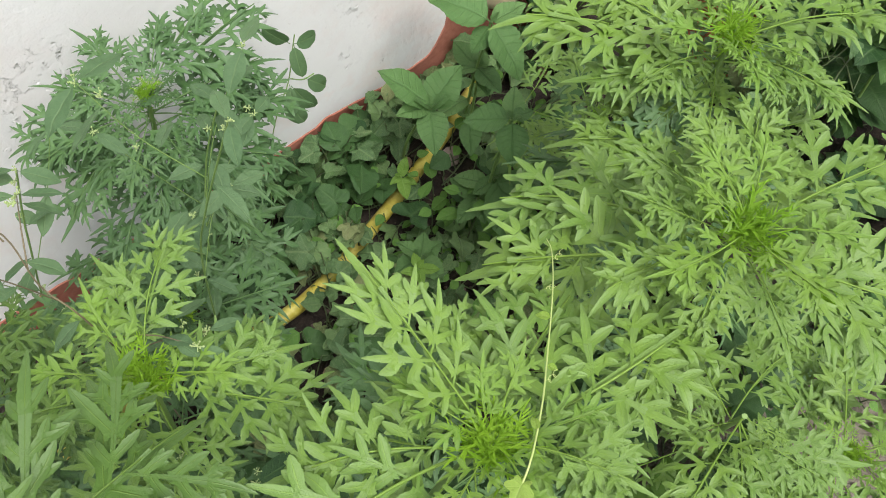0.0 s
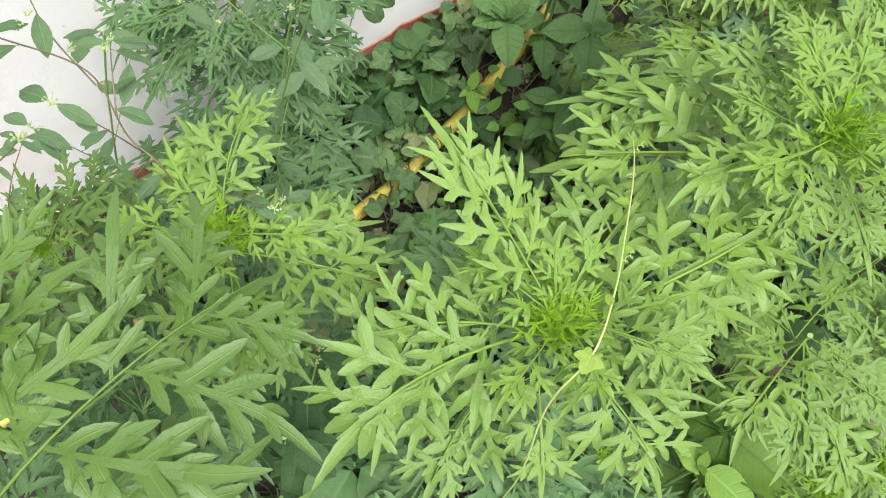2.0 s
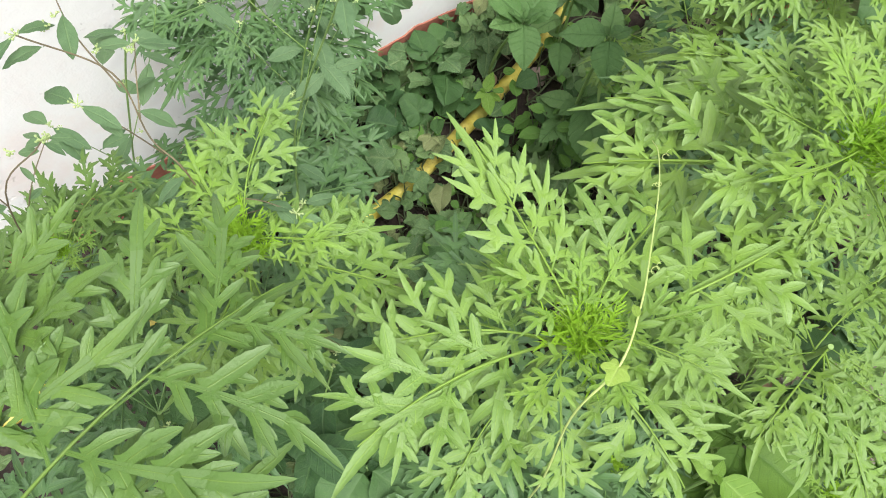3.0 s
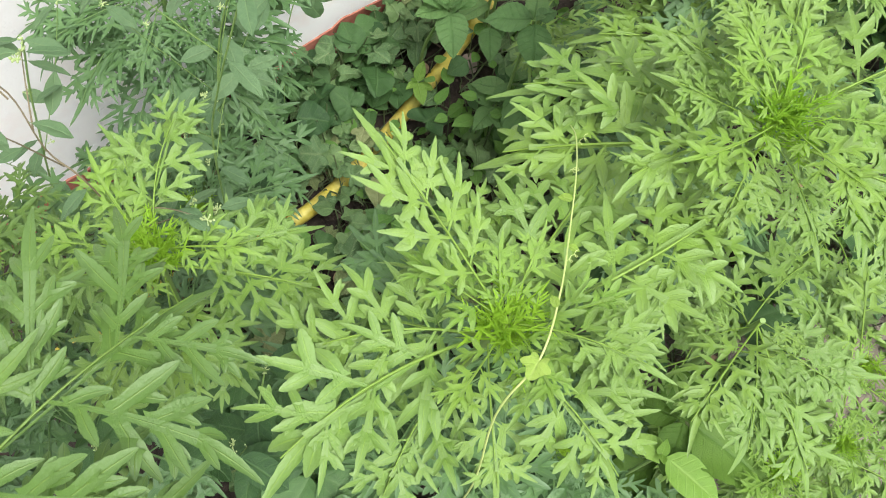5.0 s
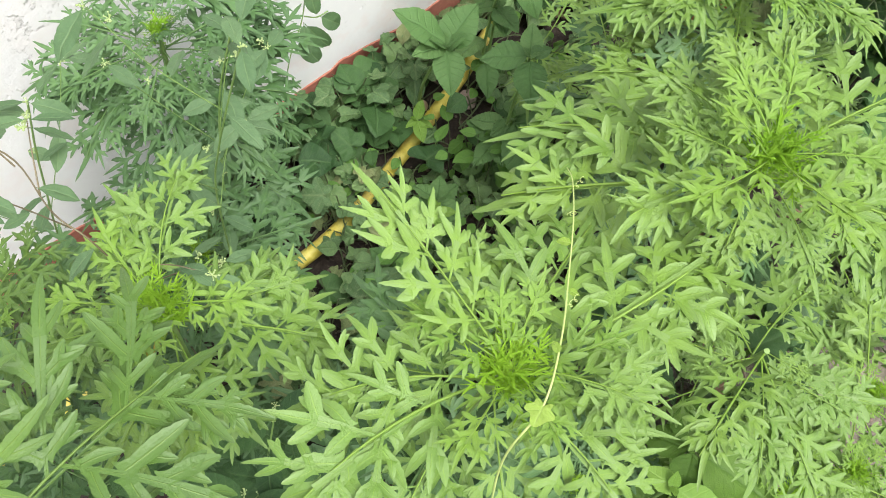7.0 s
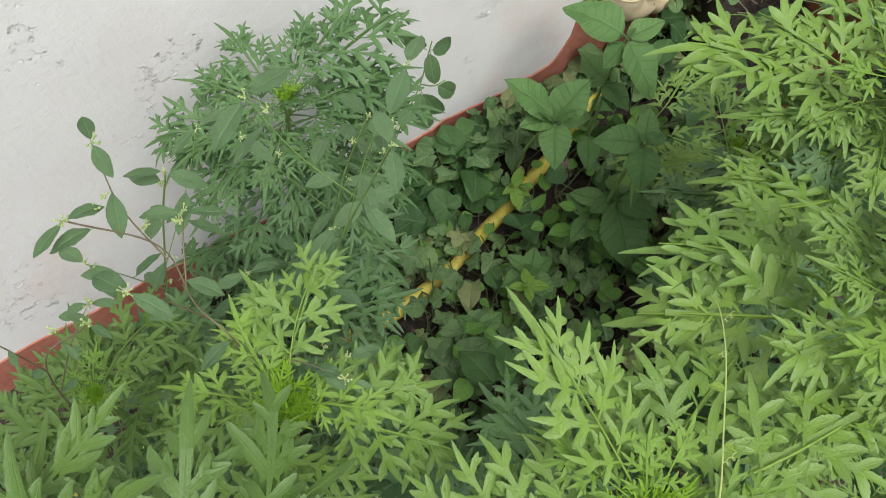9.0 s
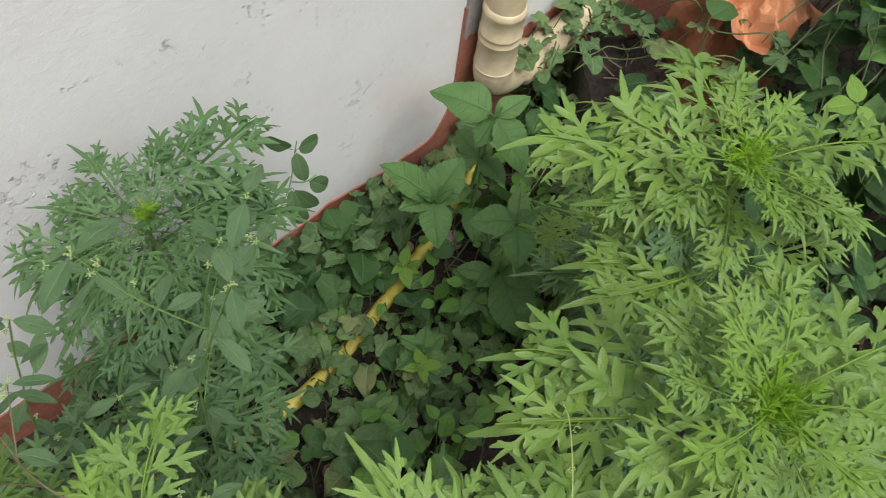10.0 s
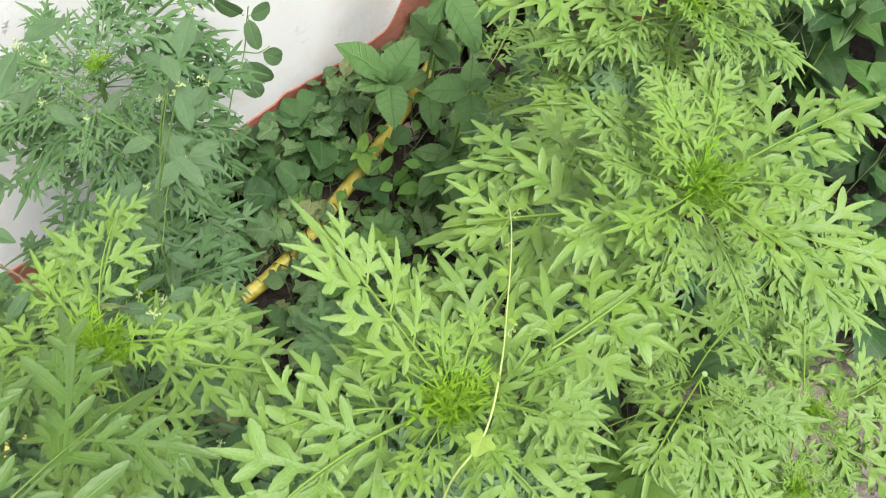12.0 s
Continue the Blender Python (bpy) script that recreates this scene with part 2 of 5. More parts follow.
M_BLACK = plain("weathered_black_plastic", (0.018, 0.016, 0.015), (0.13, 0.11, 0.085), 70, 0.7, 0.8, 0.005)
M_TWIG = plain("dead_twig", (0.11, 0.075, 0.05), (0.25, 0.19, 0.14), 40, 0.85, 0.6, 0.002)
M_STONE = plain("pink_stone", (0.26, 0.19, 0.17), (0.42, 0.33, 0.3), 40, 0.85, 0.7, 0.004)
M_GRIT = plain("grey_brown_stone", (0.13, 0.11, 0.09), (0.3, 0.265, 0.225), 40, 0.9, 0.7, 0.004)
M_CRUMB = plain("earth_crumb", (0.05, 0.036, 0.028), (0.15, 0.115, 0.09), 30, 0.95, 0.6, 0.003)
M_BARK = plain("pale_bark", (0.16, 0.12, 0.1), (0.5, 0.43, 0.38), 45, 0.8, 0.6, 0.003)


# ---- mesh helpers ----
RNG = random.Random(7)
UP = Vector((0, 0, 1))


class Build:
    """Collects vertices, faces and blade coordinates of one mesh."""

    def __init__(self):
        self.v, self.f, self.uv = [], [], []

    def quad(self, idx, uvs):
        self.f.append(idx)
        self.uv.extend(uvs)

    def mesh(self, name, mat, smooth=True):
        me = bpy.data.meshes.new(name)
        me.from_pydata([tuple(p) for p in self.v], [], self.f)
        layer = me.uv_layers.new(name="UVMap")
        layer.data.foreach_set("uv", [c for uv in self.uv for c in uv])
        me.polygons.foreach_set("use_smooth", [smooth] * len(me.polygons))
        me.materials.append(mat)
        me.update()
        return me

    def blade(self, at, way, normal, length, width, profile, bend=0.1, fold=0.25, steps=5, sway=0.0):
        """A folded, bowed strip with the outline width * profile(s)."""
        way = way.normalized()
        side = way.cross(normal).normalized()
        normal = side.cross(way)
        first = len(self.v)
        for i in range(steps + 1):
            s = i / steps
            c = at + way * (length * s) - normal * (bend * length * s * s) + side * (sway * length * s * s)
            w = width * profile(s)
            lift = normal * (w * fold)
            self.v += [c - side * w + lift, c, c + side * w + lift]
            if i:
                a, b = first + 3 * (i - 1), first + 3 * i
                s0 = (i - 1) / steps
                self.quad((a, a + 1, b + 1, b), [(0, s0), (0.5, s0), (0.5, s), (0, s)])
                self.quad((a + 1, a + 2, b + 2, b + 1), [(0.5, s0), (1, s0), (1, s), (0.5, s)])

    def tube(self, points, radii, sides=6, wobble=0.0):
        """A tube along points; radii one number or one for each point."""
        points = [Vector(p) for p in points]
        radii = radii if isinstance(radii, (list, tuple)) else [radii] * len(points)
        first = len(self.v)
        x = None
        for i, p in enumerate(points):
            t = (points[min(i + 1, len(points) - 1)] - points[max(i - 1, 0)]).normalized()
            x = (x - t * x.dot(t)).normalized() if x else t.orthogonal().normalized()
            y = t.cross(x)
            for k in range(sides):
                a = 2 * math.pi * k / sides
                r = radii[i] * (1 + (RNG.uniform(-wobble, wobble) if wobble else 0))
                self.v.append(p + (x * math.cos(a) + y * math.sin(a)) * r)
            if i:
                for k in range(sides):
                    a, b = first + (i - 1) * sides + k, first + (i - 1) * sides + (k + 1) % sides
                    self.quad((a, b, b + sides, a + sides), [(0.5, 0), (0.5, 0), (0.5, 0.3), (0.5, 0.3)])
        for cap in (list(range(first + sides - 1, first - 1, -1)), list(range(len(self.v) - sides, len(self.v)))):
            at = len(self.v)
            self.v += [self.v[i].copy() for i in cap]
            self.quad(tuple(range(at, at + sides)), [(0.3, 0.3)] * sides)

    def ball(self, at, r, squash=1.0):
        """A small faceted knob."""
        first = len(self.v)
        rings = [(0.0, -1.0), (0.8, -0.55), (1.0, 0.1), (0.65, 0.75), (0.0, 1.0)]
        for w, h in rings:
            for k in range(5):
                a = 2 * math.pi * k / 5 + h
                self.v.append(at + Vector((math.cos(a) * w, math.sin(a) * w, h * squash)) * r)
        for i in range(4):
            for k in range(5):
                a, b = first + i * 5 + k, first + i * 5 + (k + 1) % 5
                self.quad((a, b, b + 5, a + 5), [(0.3, 0.3)] * 4)


def smooth_path(points, steps=6):
    """Catmull-Rom points through the given ones."""
    p = [Vector(q) for q in points]
    p = [p[0] * 2 - p[1], *p, p[-1] * 2 - p[-2]]
    out = []
    for i in range(1, len(p) - 2):
        for k in range(steps):
            t = k / steps
            out.append(0.5 * (2 * p[i] + (p[i + 1] - p[i - 1]) * t + (2 * p[i - 1] - 5 * p[i] + 4 * p[i + 1] - p[i + 2]) * t * t
                              + (3 * p[i] - p[i - 1] - 3 * p[i + 1] + p[i + 2]) * t ** 3))
    return out + [p[-2]]


def thing(name, at, label, category, group="", kind=""):
    """An empty at the thing's base, which holds its parts."""
    root = new(name)
    root.empty_display_size = 0.03
    root.location = at
    return tagged(root, label, category, group, kind)


def part(name, mesh, parent, m=None, label=""):
    """A mesh object under a thing, at the world pose m."""
    ob = new(name, mesh)
    ob.parent = parent
    here = Matrix.Translation(parent.location)
    ob.matrix_basis = here.inverted() @ (m if m is not None else Matrix.Identity(4))
    return tagged(ob, label)


def solid(name, mesh, label, category, kind="", group=""):
    return tagged(new(name, mesh), label, category, group, kind)


def span(base, tip, roll=0.0, stretch=1.0, face=UP):
    """The pose that lays a unit leaf from base to tip, its face upwards or as given, rolled by degrees."""
    base, tip = Vector(base), Vector(tip)
    y = tip - base
    size = y.length
    y.normalize()
    x = y.cross(face)
    x = x.normalized() if x.length > 1e-4 else Vector((1, 0, 0))
    z = x.cross(y)
    turn = Matrix((x, y, z)).transposed().to_4x4() @ Matrix.Rotation(radians(roll), 4, "Y")
    return Matrix.Translation(base) @ turn @ Matrix.Diagonal((size * stretch, size, size * stretch, 1))


# ---- feathery leaves ----
def lance(s):
    """Outline of a lobe: a foot that flares into its axis, nearly parallel sides, a drawn-out point."""
    if s < 0.25:
        return 1.3 - 1.7 * s
    if s < 0.5:
        return 0.875 + 0.125 * math.sin(math.pi / 2 * (s - 0.25) / 0.25)
    return max(0.0, 1 - ((s - 0.5) / 0.5) ** 1.5)


LOBE = [(0.0, 1.5), (0.08, 1.0), (0.18, 0.8), (0.36, 0.94), (0.46, 0.97), (0.52, 1.05), (0.62, 0.9), (0.68, 0.94), (0.78, 0.66), (0.83, 0.66), (0.94, 0.36), (0.985, 0.16), (1.0, 0.03)]
TOOTH = [(0.0, 1.5), (0.16, 1.08), (0.4, 0.96), (0.64, 0.8), (0.86, 0.5), (0.96, 0.22), (1.0, 0.04)]
END = [(0.0, 0.9), (0.15, 0.91), (0.26, 0.95), (0.32, 1.04), (0.42, 0.92), (0.48, 0.97), (0.58, 0.8), (0.64, 0.82), (0.78, 0.5), (0.82, 0.53), (0.92, 0.32), (0.98, 0.14), (1.0, 0.02)]
AXIS = [(0.0, 0.3), (0.25, 0.36), (0.5, 0.55), (0.75, 0.82), (1.0, 1.0)]
LOBE_LENGTHS = {1: (0.3,), 2: (0.4, 0.33), 3: (0.31, 0.36, 0.27), 4: (0.24, 0.33, 0.3, 0.18)}


def pinna(b, rng, at, way, normal, length, pairs, bold=1.0, cut=0.6, top=None):
    """One side branch of a feathery leaf: a winged axis whose blade runs on into pairs of pointed lobes, some of them cut again, on one bowed surface."""
    way = way.normalized()
    side = way.cross(normal).normalized()
    normal = side.cross(way)
    bend, sway, cup = rng.uniform(-0.05, 0.28), rng.uniform(-0.14, 0.14), rng.uniform(-0.35, 0.65)
    thin = bold * rng.uniform(0.9, 1.12)

    def lay(u, c, lift):
        return at + way * (length * u) + side * (length * (c + sway * u * u)) + normal * (length * (lift - cup * c * c - bend * u * u))

    def strip(u, c, angle, long, half, shape, curl=0.0, turn=0.0, sink=0.0, fold=0.46):
        """A folded tongue that starts at (u, c) and runs under the angle; flat at its foot; gives its middle line."""
        first, line = len(b.v), []
        mu, mc = u, c
        for k, (q, f) in enumerate(shape):
            bow = angle + curl * q
            du, dc = math.cos(bow), math.sin(bow)
            step = long * (q - shape[k - 1][0]) if k else 0.0
            mu, mc = mu + step * du, mc + step * dc
            w, rise = half * f, turn * long * q * q - sink
            line.append((mu, mc, bow))
            for o in (-1, 0, 1):
                b.v.append(lay(mu - o * w * dc, mc + o * w * du, rise + abs(o) * w * fold * min(1.0, q * 2.2)))
            if k:
                p, r, q0 = first + 3 * (k - 1), first + 3 * k, shape[k - 1][0]
                b.quad((p + 1, p, r, r + 1), [(0.5, q0), (0, q0), (0, q), (0.5, q)])
                b.quad((p + 2, p + 1, r + 1, r + 2), [(1, q0), (0.5, q0), (0.5, q), (1, q)])
        return line

    top = top or {1: 0.43, 2: 0.53, 3: 0.61, 4: 0.66}[pairs]
    wing = 0.039 * thin
    strip(0, 0, 0, top, wing, AXIS, fold=0.12)
    strip(top - 0.03, 0, rng.uniform(-0.1, 0.1), 1.03 - top, wing * 1.12, END, rng.uniform(-0.3, 0.3), rng.uniform(-0.25, 0.1), 0.0005)
    start = top * (0.42 if pairs < 3 else 0.3 if pairs == 3 else 0.17)
    for i, size in enumerate(LOBE_LENGTHS[pairs]):
        for sign in (-1, 1):
            u = start + (top - start - 0.02) * (i / max(1, pairs - 1)) + rng.uniform(-0.025, 0.025) + 0.015 * sign
            long = size * rng.uniform(0.84, 1.14)
            angle = sign * radians(rng.uniform(46, 62) - 5 * i)
            curl = -sign * rng.uniform(-0.1, 0.5)
            half = (0.018 + 0.096 * long) * thin
            line = strip(u - 0.01, 0, angle, long, half, LOBE, curl, rng.uniform(-0.55, 0.3), 0.001 + 0.0006 * i)
            if long > 0.24:
                for k, out in ((3, -sign), (3, sign), (5, sign)):
                    if rng.random() < cut * (1.0 if k == 3 else 0.5):
                        mu, mc, bow = line[k]
                        strip(mu, mc, bow + out * radians(rng.uniform(34, 50)), long * rng.uniform(0.3, 0.46), half * 0.72, TOOTH, -out * 0.25, rng.uniform(-0.2, 0.15), 0.002)


def feather_leaf(seed, pairs=5, arch=0.08, slim=1.0, big=0.46, bold=1.0, cut=0.6, droop=0.0, first=0.26):
    """A unit-long, twice-divided leaf along +y with its face towards +z."""
    rng = random.Random(seed)
    b = Build()
    sway = rng.uniform(-0.07, 0.07)

    def spine(s):
        return Vector((sway * math.sin(math.pi * s), s, arch * 4 * s * (1 - s) - droop * s ** 3))

    b.tube([spine(i / 10 * 0.9) for i in range(11)], [(0.0066 if cut > 0.9 else 0.0078) - 0.0045 * i / 10 for i in range(11)], 5)
    b.blade(spine(0.3), spine(0.8) - spine(0.3), UP, (spine(0.8) - spine(0.3)).length, 0.006 if cut > 0.9 else 0.012, lambda q: 0.4 + 0.6 * q, -0.02, 0.2, 5)
    for i in range(pairs):
        for sign in (-1, 1):
            s = first + (0.82 - first) * ((i + (0.16 if sign > 0 else 0.0)) / (pairs - 0.35)) ** 0.92
            t = (spine(s + 0.02) - spine(s - 0.02)).normalized()
            normal = Vector((1, 0, 0)).cross(t).normalized()
            a = radians(64 - 24 * s + rng.uniform(-8, 8))
            d = t * math.cos(a) + Vector((sign * math.sin(a), 0, 0)) * slim + normal * rng.uniform(-0.2, 0.28)
            size = big * (1.05 - 0.85 * (s - 0.2)) * rng.uniform(0.86, 1.12) * (0.78 if i == 0 and cut < 0.9 else 1)
            lean = (normal + Vector((-sign * rng.uniform(-0.25, 0.4), rng.uniform(-0.15, 0.15), 0))).normalized()
            pinna(b, rng, spine(s), d.normalized(), lean, size, (4 if size > 0.42 else 3) if cut > 0.9 else 3 if size > 0.44 else 2 if size > 0.18 else 1, bold, cut)
    t = (spine(0.9) - spine(0.82)).normalized()
    pinna(b, rng, spine(0.6), t, Vector((1, 0, 0)).cross(t), 0.48, 2, bold, cut, 0.38)
    return b


FEATHERS = [feather_leaf(11 + i, 4 if i % 4 else 3, 0.02 + 0.03 * (i % 4), 0.95 + 0.1 * (i % 2), 0.42 + 0.035 * (i % 3), 1.13, 0.3, 0.03 * (i % 3)) for i in range(12)]
INNER = [feather_leaf(71 + i, 3, 0.03, 1.0, 0.46, 1.15, 0.1).mesh("feathery_leaf", M_YOUNG) for i in range(4)]
GRAND = [feather_leaf(41 + i, 3, 0.12 + 0.02 * i, 1.0, 0.66, 0.87, 0.95, 0.0, 0.2).mesh("feathery_leaf", M_GRAND) for i in range(4)]
SLIM = [feather_leaf(91 + i, 5, 0.02 + 0.03 * (i % 4), 1.0, 0.385 + 0.035 * (i % 3), 1.14, 0.25, 0.03 * (i % 2)).mesh("feathery_leaf", M_FEATHER) for i in range(8)]
LEAF_TOP = [b.mesh("feathery_leaf", M_FEATHER) for b in FEATHERS]
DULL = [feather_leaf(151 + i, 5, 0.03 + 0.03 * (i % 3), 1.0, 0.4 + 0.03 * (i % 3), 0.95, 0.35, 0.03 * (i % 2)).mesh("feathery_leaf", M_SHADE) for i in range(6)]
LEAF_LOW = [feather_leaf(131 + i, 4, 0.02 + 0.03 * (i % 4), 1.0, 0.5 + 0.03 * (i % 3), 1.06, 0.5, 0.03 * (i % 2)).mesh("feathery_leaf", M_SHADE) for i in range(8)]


def shoot_mesh(seed, size=0.036):
    """The crowded heart of a plant: uneven narrow young leaves standing up and outwards."""
    rng = random.Random(seed)
    b = Build()
    for i in range(150):
        az, tilt = rng.uniform(0, 6.28), rng.uniform(0.05, 1.35)
        out = Vector((math.cos(az), math.sin(az), 0))
        way = (out * math.sin(tilt) + UP * math.cos(tilt) + Vector((rng.uniform(-1, 1), rng.uniform(-1, 1), 0)) * 0.25).normalized()
        length = size * rng.uniform(0.3, 1.0) * (0.5 + 0.4 * tilt)
        at = Vector((rng.uniform(-1, 1), rng.uniform(-1, 1), rng.uniform(-1.5, 0))) * 0.013
        normal = (UP * math.sin(tilt) - out * math.cos(tilt)).normalized()
        side = way.cross(normal).normalized()
        bend = rng.uniform(-0.45, 0.4)
        b.blade(at, way, normal, length, length * rng.uniform(0.02, 0.031), lance, bend, 0.4, 4, rng.uniform(-0.15, 0.15))
        for k in range(rng.randint(1, 3)):
            for sign in (-1, 1):
                s = rng.uniform(0.3, 0.75)
                b.blade(at + way * length * s - normal * bend * length * s * s, way * 0.8 + side * sign * rng.uniform(0.4, 0.8), normal, length * rng.uniform(0.2, 0.42), length * 0.026, lance, 0.1, 0.4, 3)
    return b.mesh("young_shoot", M_SHOOT)


SHOOTS = [shoot_mesh(s) for s in (1, 2, 3)]


def feather_plant(at, head, leaves, low, seed, label, shade=False, heart=1.0, low_from=0.25, low_len=(0.11, 0.19), tops=None, lows=None):
    """A feathery weed: ribbed stem from at to head, a bright heart, listed crown leaves (azimuth, reach, rise and now and then a breadth) and lower ones."""
    rng = random.Random(seed)
    at, head = Vector(at), Vector(head)
    root = thing("feathery_weed", at, label, "plant", "feathery weeds by the wall")
    bow = Vector((rng.uniform(-0.02, 0.02), rng.uniform(-0.02, 0.02), 0))

    def stem_at(s):
        return at.lerp(head, s) + bow * (4 * s * (1 - s))

    b = Build()
    b.tube([stem_at(i / 14 * (1 - 0.016 / (head - at).length)) for i in range(15)], [0.0075 - 0.0048 * i / 14 for i in range(15)], 8, 0.08)
    part("stem", b.mesh("stem", M_STEM), root)
    if heart:
        part("young_shoot", SHOOTS[seed % 3], root, Matrix.Translation(head) @ pose(0, 0, 0, rng.uniform(-12, 12), rng.uniform(-12, 12), rng.uniform(0, 360)) @ Matrix.Scale(heart, 4), "bright yellow-green heart of young leaves")
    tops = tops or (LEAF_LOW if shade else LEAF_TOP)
    tall = (head - at).length
    for i, (az, reach, rise, *wide) in enumerate(leaves):
        a = radians(az)
        base = stem_at(1 - min(0.9, (0.008 + 0.006 * (i % 5) + max(0.0, -rise) * 0.55) / tall))
        tip = head + Vector((math.cos(a) * reach, math.sin(a) * reach, rise))
        part("leaf", tops[(i * 5 + seed) % len(tops)], root, span(base, tip, rng.uniform(-12, 12), rng.uniform(0.92, 1.1) * (wide[0] if wide else 1.0)))
    # small inner leaves round the heart
    for i in range(6 if heart else 0):
        a = i * 2.4 + seed
        reach = rng.uniform(0.045, 0.09) * heart
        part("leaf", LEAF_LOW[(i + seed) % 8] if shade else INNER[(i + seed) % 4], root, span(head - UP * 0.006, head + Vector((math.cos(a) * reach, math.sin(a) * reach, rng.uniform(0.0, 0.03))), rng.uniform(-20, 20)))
    for i in range(low):
        s = low_from + (0.93 - low_from) * (i + rng.random()) / low
        a = i * 2.4 + seed * 1.3 + rng.uniform(-0.3, 0.3)
        reach = rng.uniform(*low_len)
        base = stem_at(s)
        tip = base + Vector((math.cos(a) * reach, math.sin(a) * reach, rng.uniform(-0.05, 0.05)))
        tip.z, tip.y = max(tip.z, 0.03), min(tip.y, wall_y(tip.x) - 0.02)
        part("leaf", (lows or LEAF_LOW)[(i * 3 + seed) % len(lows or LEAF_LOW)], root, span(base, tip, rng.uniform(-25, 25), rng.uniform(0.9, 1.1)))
    return root


# ---- broad leaves ----
def ovate(s):
    return (math.sin(math.pi * min(1.0, s ** 0.72)) ** 0.85) if 0 < s < 1 else 0.0


def ellipse(s):
    return math.sqrt(max(0.0, 1 - (2 * s - 1) ** 2)) * (1 - 0.15 * s)


def lens(s):
    return math.sin(math.pi * min(1.0, max(0.0, s))) ** 0.85


def heart_shape(s):
    return (0.55 + 0.9 * s) * 1.0 if s < 0.3 else 0.82 * (1 - ((s - 0.3) / 0.7) ** 1.5)


def simple_leaf(name, mat, profile, width, bend=0.15, fold=0.2, steps=10, petiole=0.12, wavy=0.0, seed=0, lobes=False, toothed=0.0):
    """A unit-long single leaf with its petiole, along +y; lobes adds the back corners of a heart-shaped leaf."""
    b = Build()
    y0 = Vector((0, petiole, 0))
    b.tube([(0, 0, 0), (0, petiole * 0.5, 0.01), y0], [0.012, 0.01, 0.008], 5)
    n, rows = 4, []
    for i in range(steps + 1):
        s = i / steps
        row = []
        for k in range(-n, n + 1):
            q = k / n
            w = width * profile(s)
            x = q * w * (1 + toothed * abs(q) * (0.5 if i % 2 else -0.5))
            y = petiole + (1 - petiole) * s
            if lobes:
                y -= 0.16 * abs(q) ** 1.5 * max(0.0, 1 - s * 2.2)
            z = abs(x) * fold - bend * s * s + bend * 0.35 * s + wavy * math.sin(9 * s + seed + 2 * q) * abs(q) * width
            z += 0.035 * noise.noise(Vector((x * 5 + seed, y * 5, 1.7))) + 0.014 * noise.noise(Vector((x * 14, y * 14 + seed, 4.1)))
            row.append(len(b.v))
            b.v.append(Vector((x, y, z)))
        rows.append(row)
    for i in range(steps):
        for k in range(2 * n):
            a, c = rows[i], rows[i + 1]
            u0, u1, s0, s1 = k / (2 * n), (k + 1) / (2 * n), i / steps, (i + 1) / steps
            b.quad((a[k], a[k + 1], c[k + 1], c[k]), [(u0, s0), (u1, s0), (u1, s1), (u0, s1)])
    return b.mesh(name, mat)


def ivy_leaf(name, mat, seed, points=5):
    """A unit-long, shallowly lobed leaf on a short stalk, slightly cupped and crinkled."""
    rng = random.Random(seed)
    b = Build()
    b.tube([(0, 0, 0), (0, 0.07, 0.01), (0, 0.14, 0)], [0.012, 0.01, 0.008], 5)
    middle, n, rings = Vector((0, 0.42, 0)), 40, 4
    first = len(b.v)
    b.v.append(middle)
    for j in range(1, rings + 1):
        for k in range(n):
            a = 2 * math.pi * k / n
            back = max(0.0, -math.cos(a))
            r = 0.32 + 0.10 * math.cos(a) + 0.15 * abs(math.cos(points * a / 2)) ** 2 + 0.07 * max(0.0, math.cos(a)) ** 6 - 0.16 * back ** 8 + 0.02 * math.sin(7 * a + seed)
            r *= j / rings
            x, y = math.sin(a) * r * 1.12, math.cos(a) * r
            z = 0.2 * abs(x) - (0.2 + 0.1 * (seed % 4)) * (x * x + y * y) + 0.055 * math.sin(5 * a + seed) * (j / rings) ** 2 + rng.uniform(-0.008, 0.008)
            b.v.append(middle + Vector((x, y, z)))

    def uv(i):
        p = b.v[i] - middle
        return (0.5 + p.x, 0.45 + p.y)

    for k in range(n):
        t = (first, first + 1 + (k + 1) % n, first + 1 + k)
        b.quad(t, [uv(i) for i in t])
        for j in range(rings - 1):
            p, q = first + 1 + j * n + k, first + 1 + j * n + (k + 1) % n
            t = (p, q, q + n, p + n)
            b.quad(t, [uv(i) for i in t])
    return b.mesh(name, mat)


OVALS = [simple_leaf("leaf", M_OVAL, lens, 0.165 + 0.016 * i, 0.1 + 0.06 * i, 0.12, 15, 0.08, 0.03, i, False, 0.04) for i in range(4)]
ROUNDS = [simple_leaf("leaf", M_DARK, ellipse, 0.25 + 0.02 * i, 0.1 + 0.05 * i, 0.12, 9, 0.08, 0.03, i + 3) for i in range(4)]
WALL_OVALS = [simple_leaf("leaf", M_OVAL, ellipse, 0.22 + 0.015 * i, 0.1 + 0.05 * i, 0.12, 9, 0.1, 0.03, i + 13) for i in range(4)]
BROADS = [simple_leaf("leaf", M_BROAD, ovate, 0.295 + 0.018 * i, 0.12 + 0.07 * i, 0.14, 21, 0.06, 0.05, i, False, 0.06) for i in range(4)]
GLOWS = [simple_leaf("leaf", M_GLOW, ovate, 0.3 + 0.02 * i, 0.14 + 0.06 * i, 0.14, 17, 0.06, 0.06, i + 51, False, 0.06) for i in range(3)]
CREEPS = [simple_leaf("leaf", M_CREEP, heart_shape, 0.42 + 0.05 * i, 0.08 + 0.14 * i, 0.2, 11, 0.1, 0.2, i, True, 0.16) for i in range(3)]
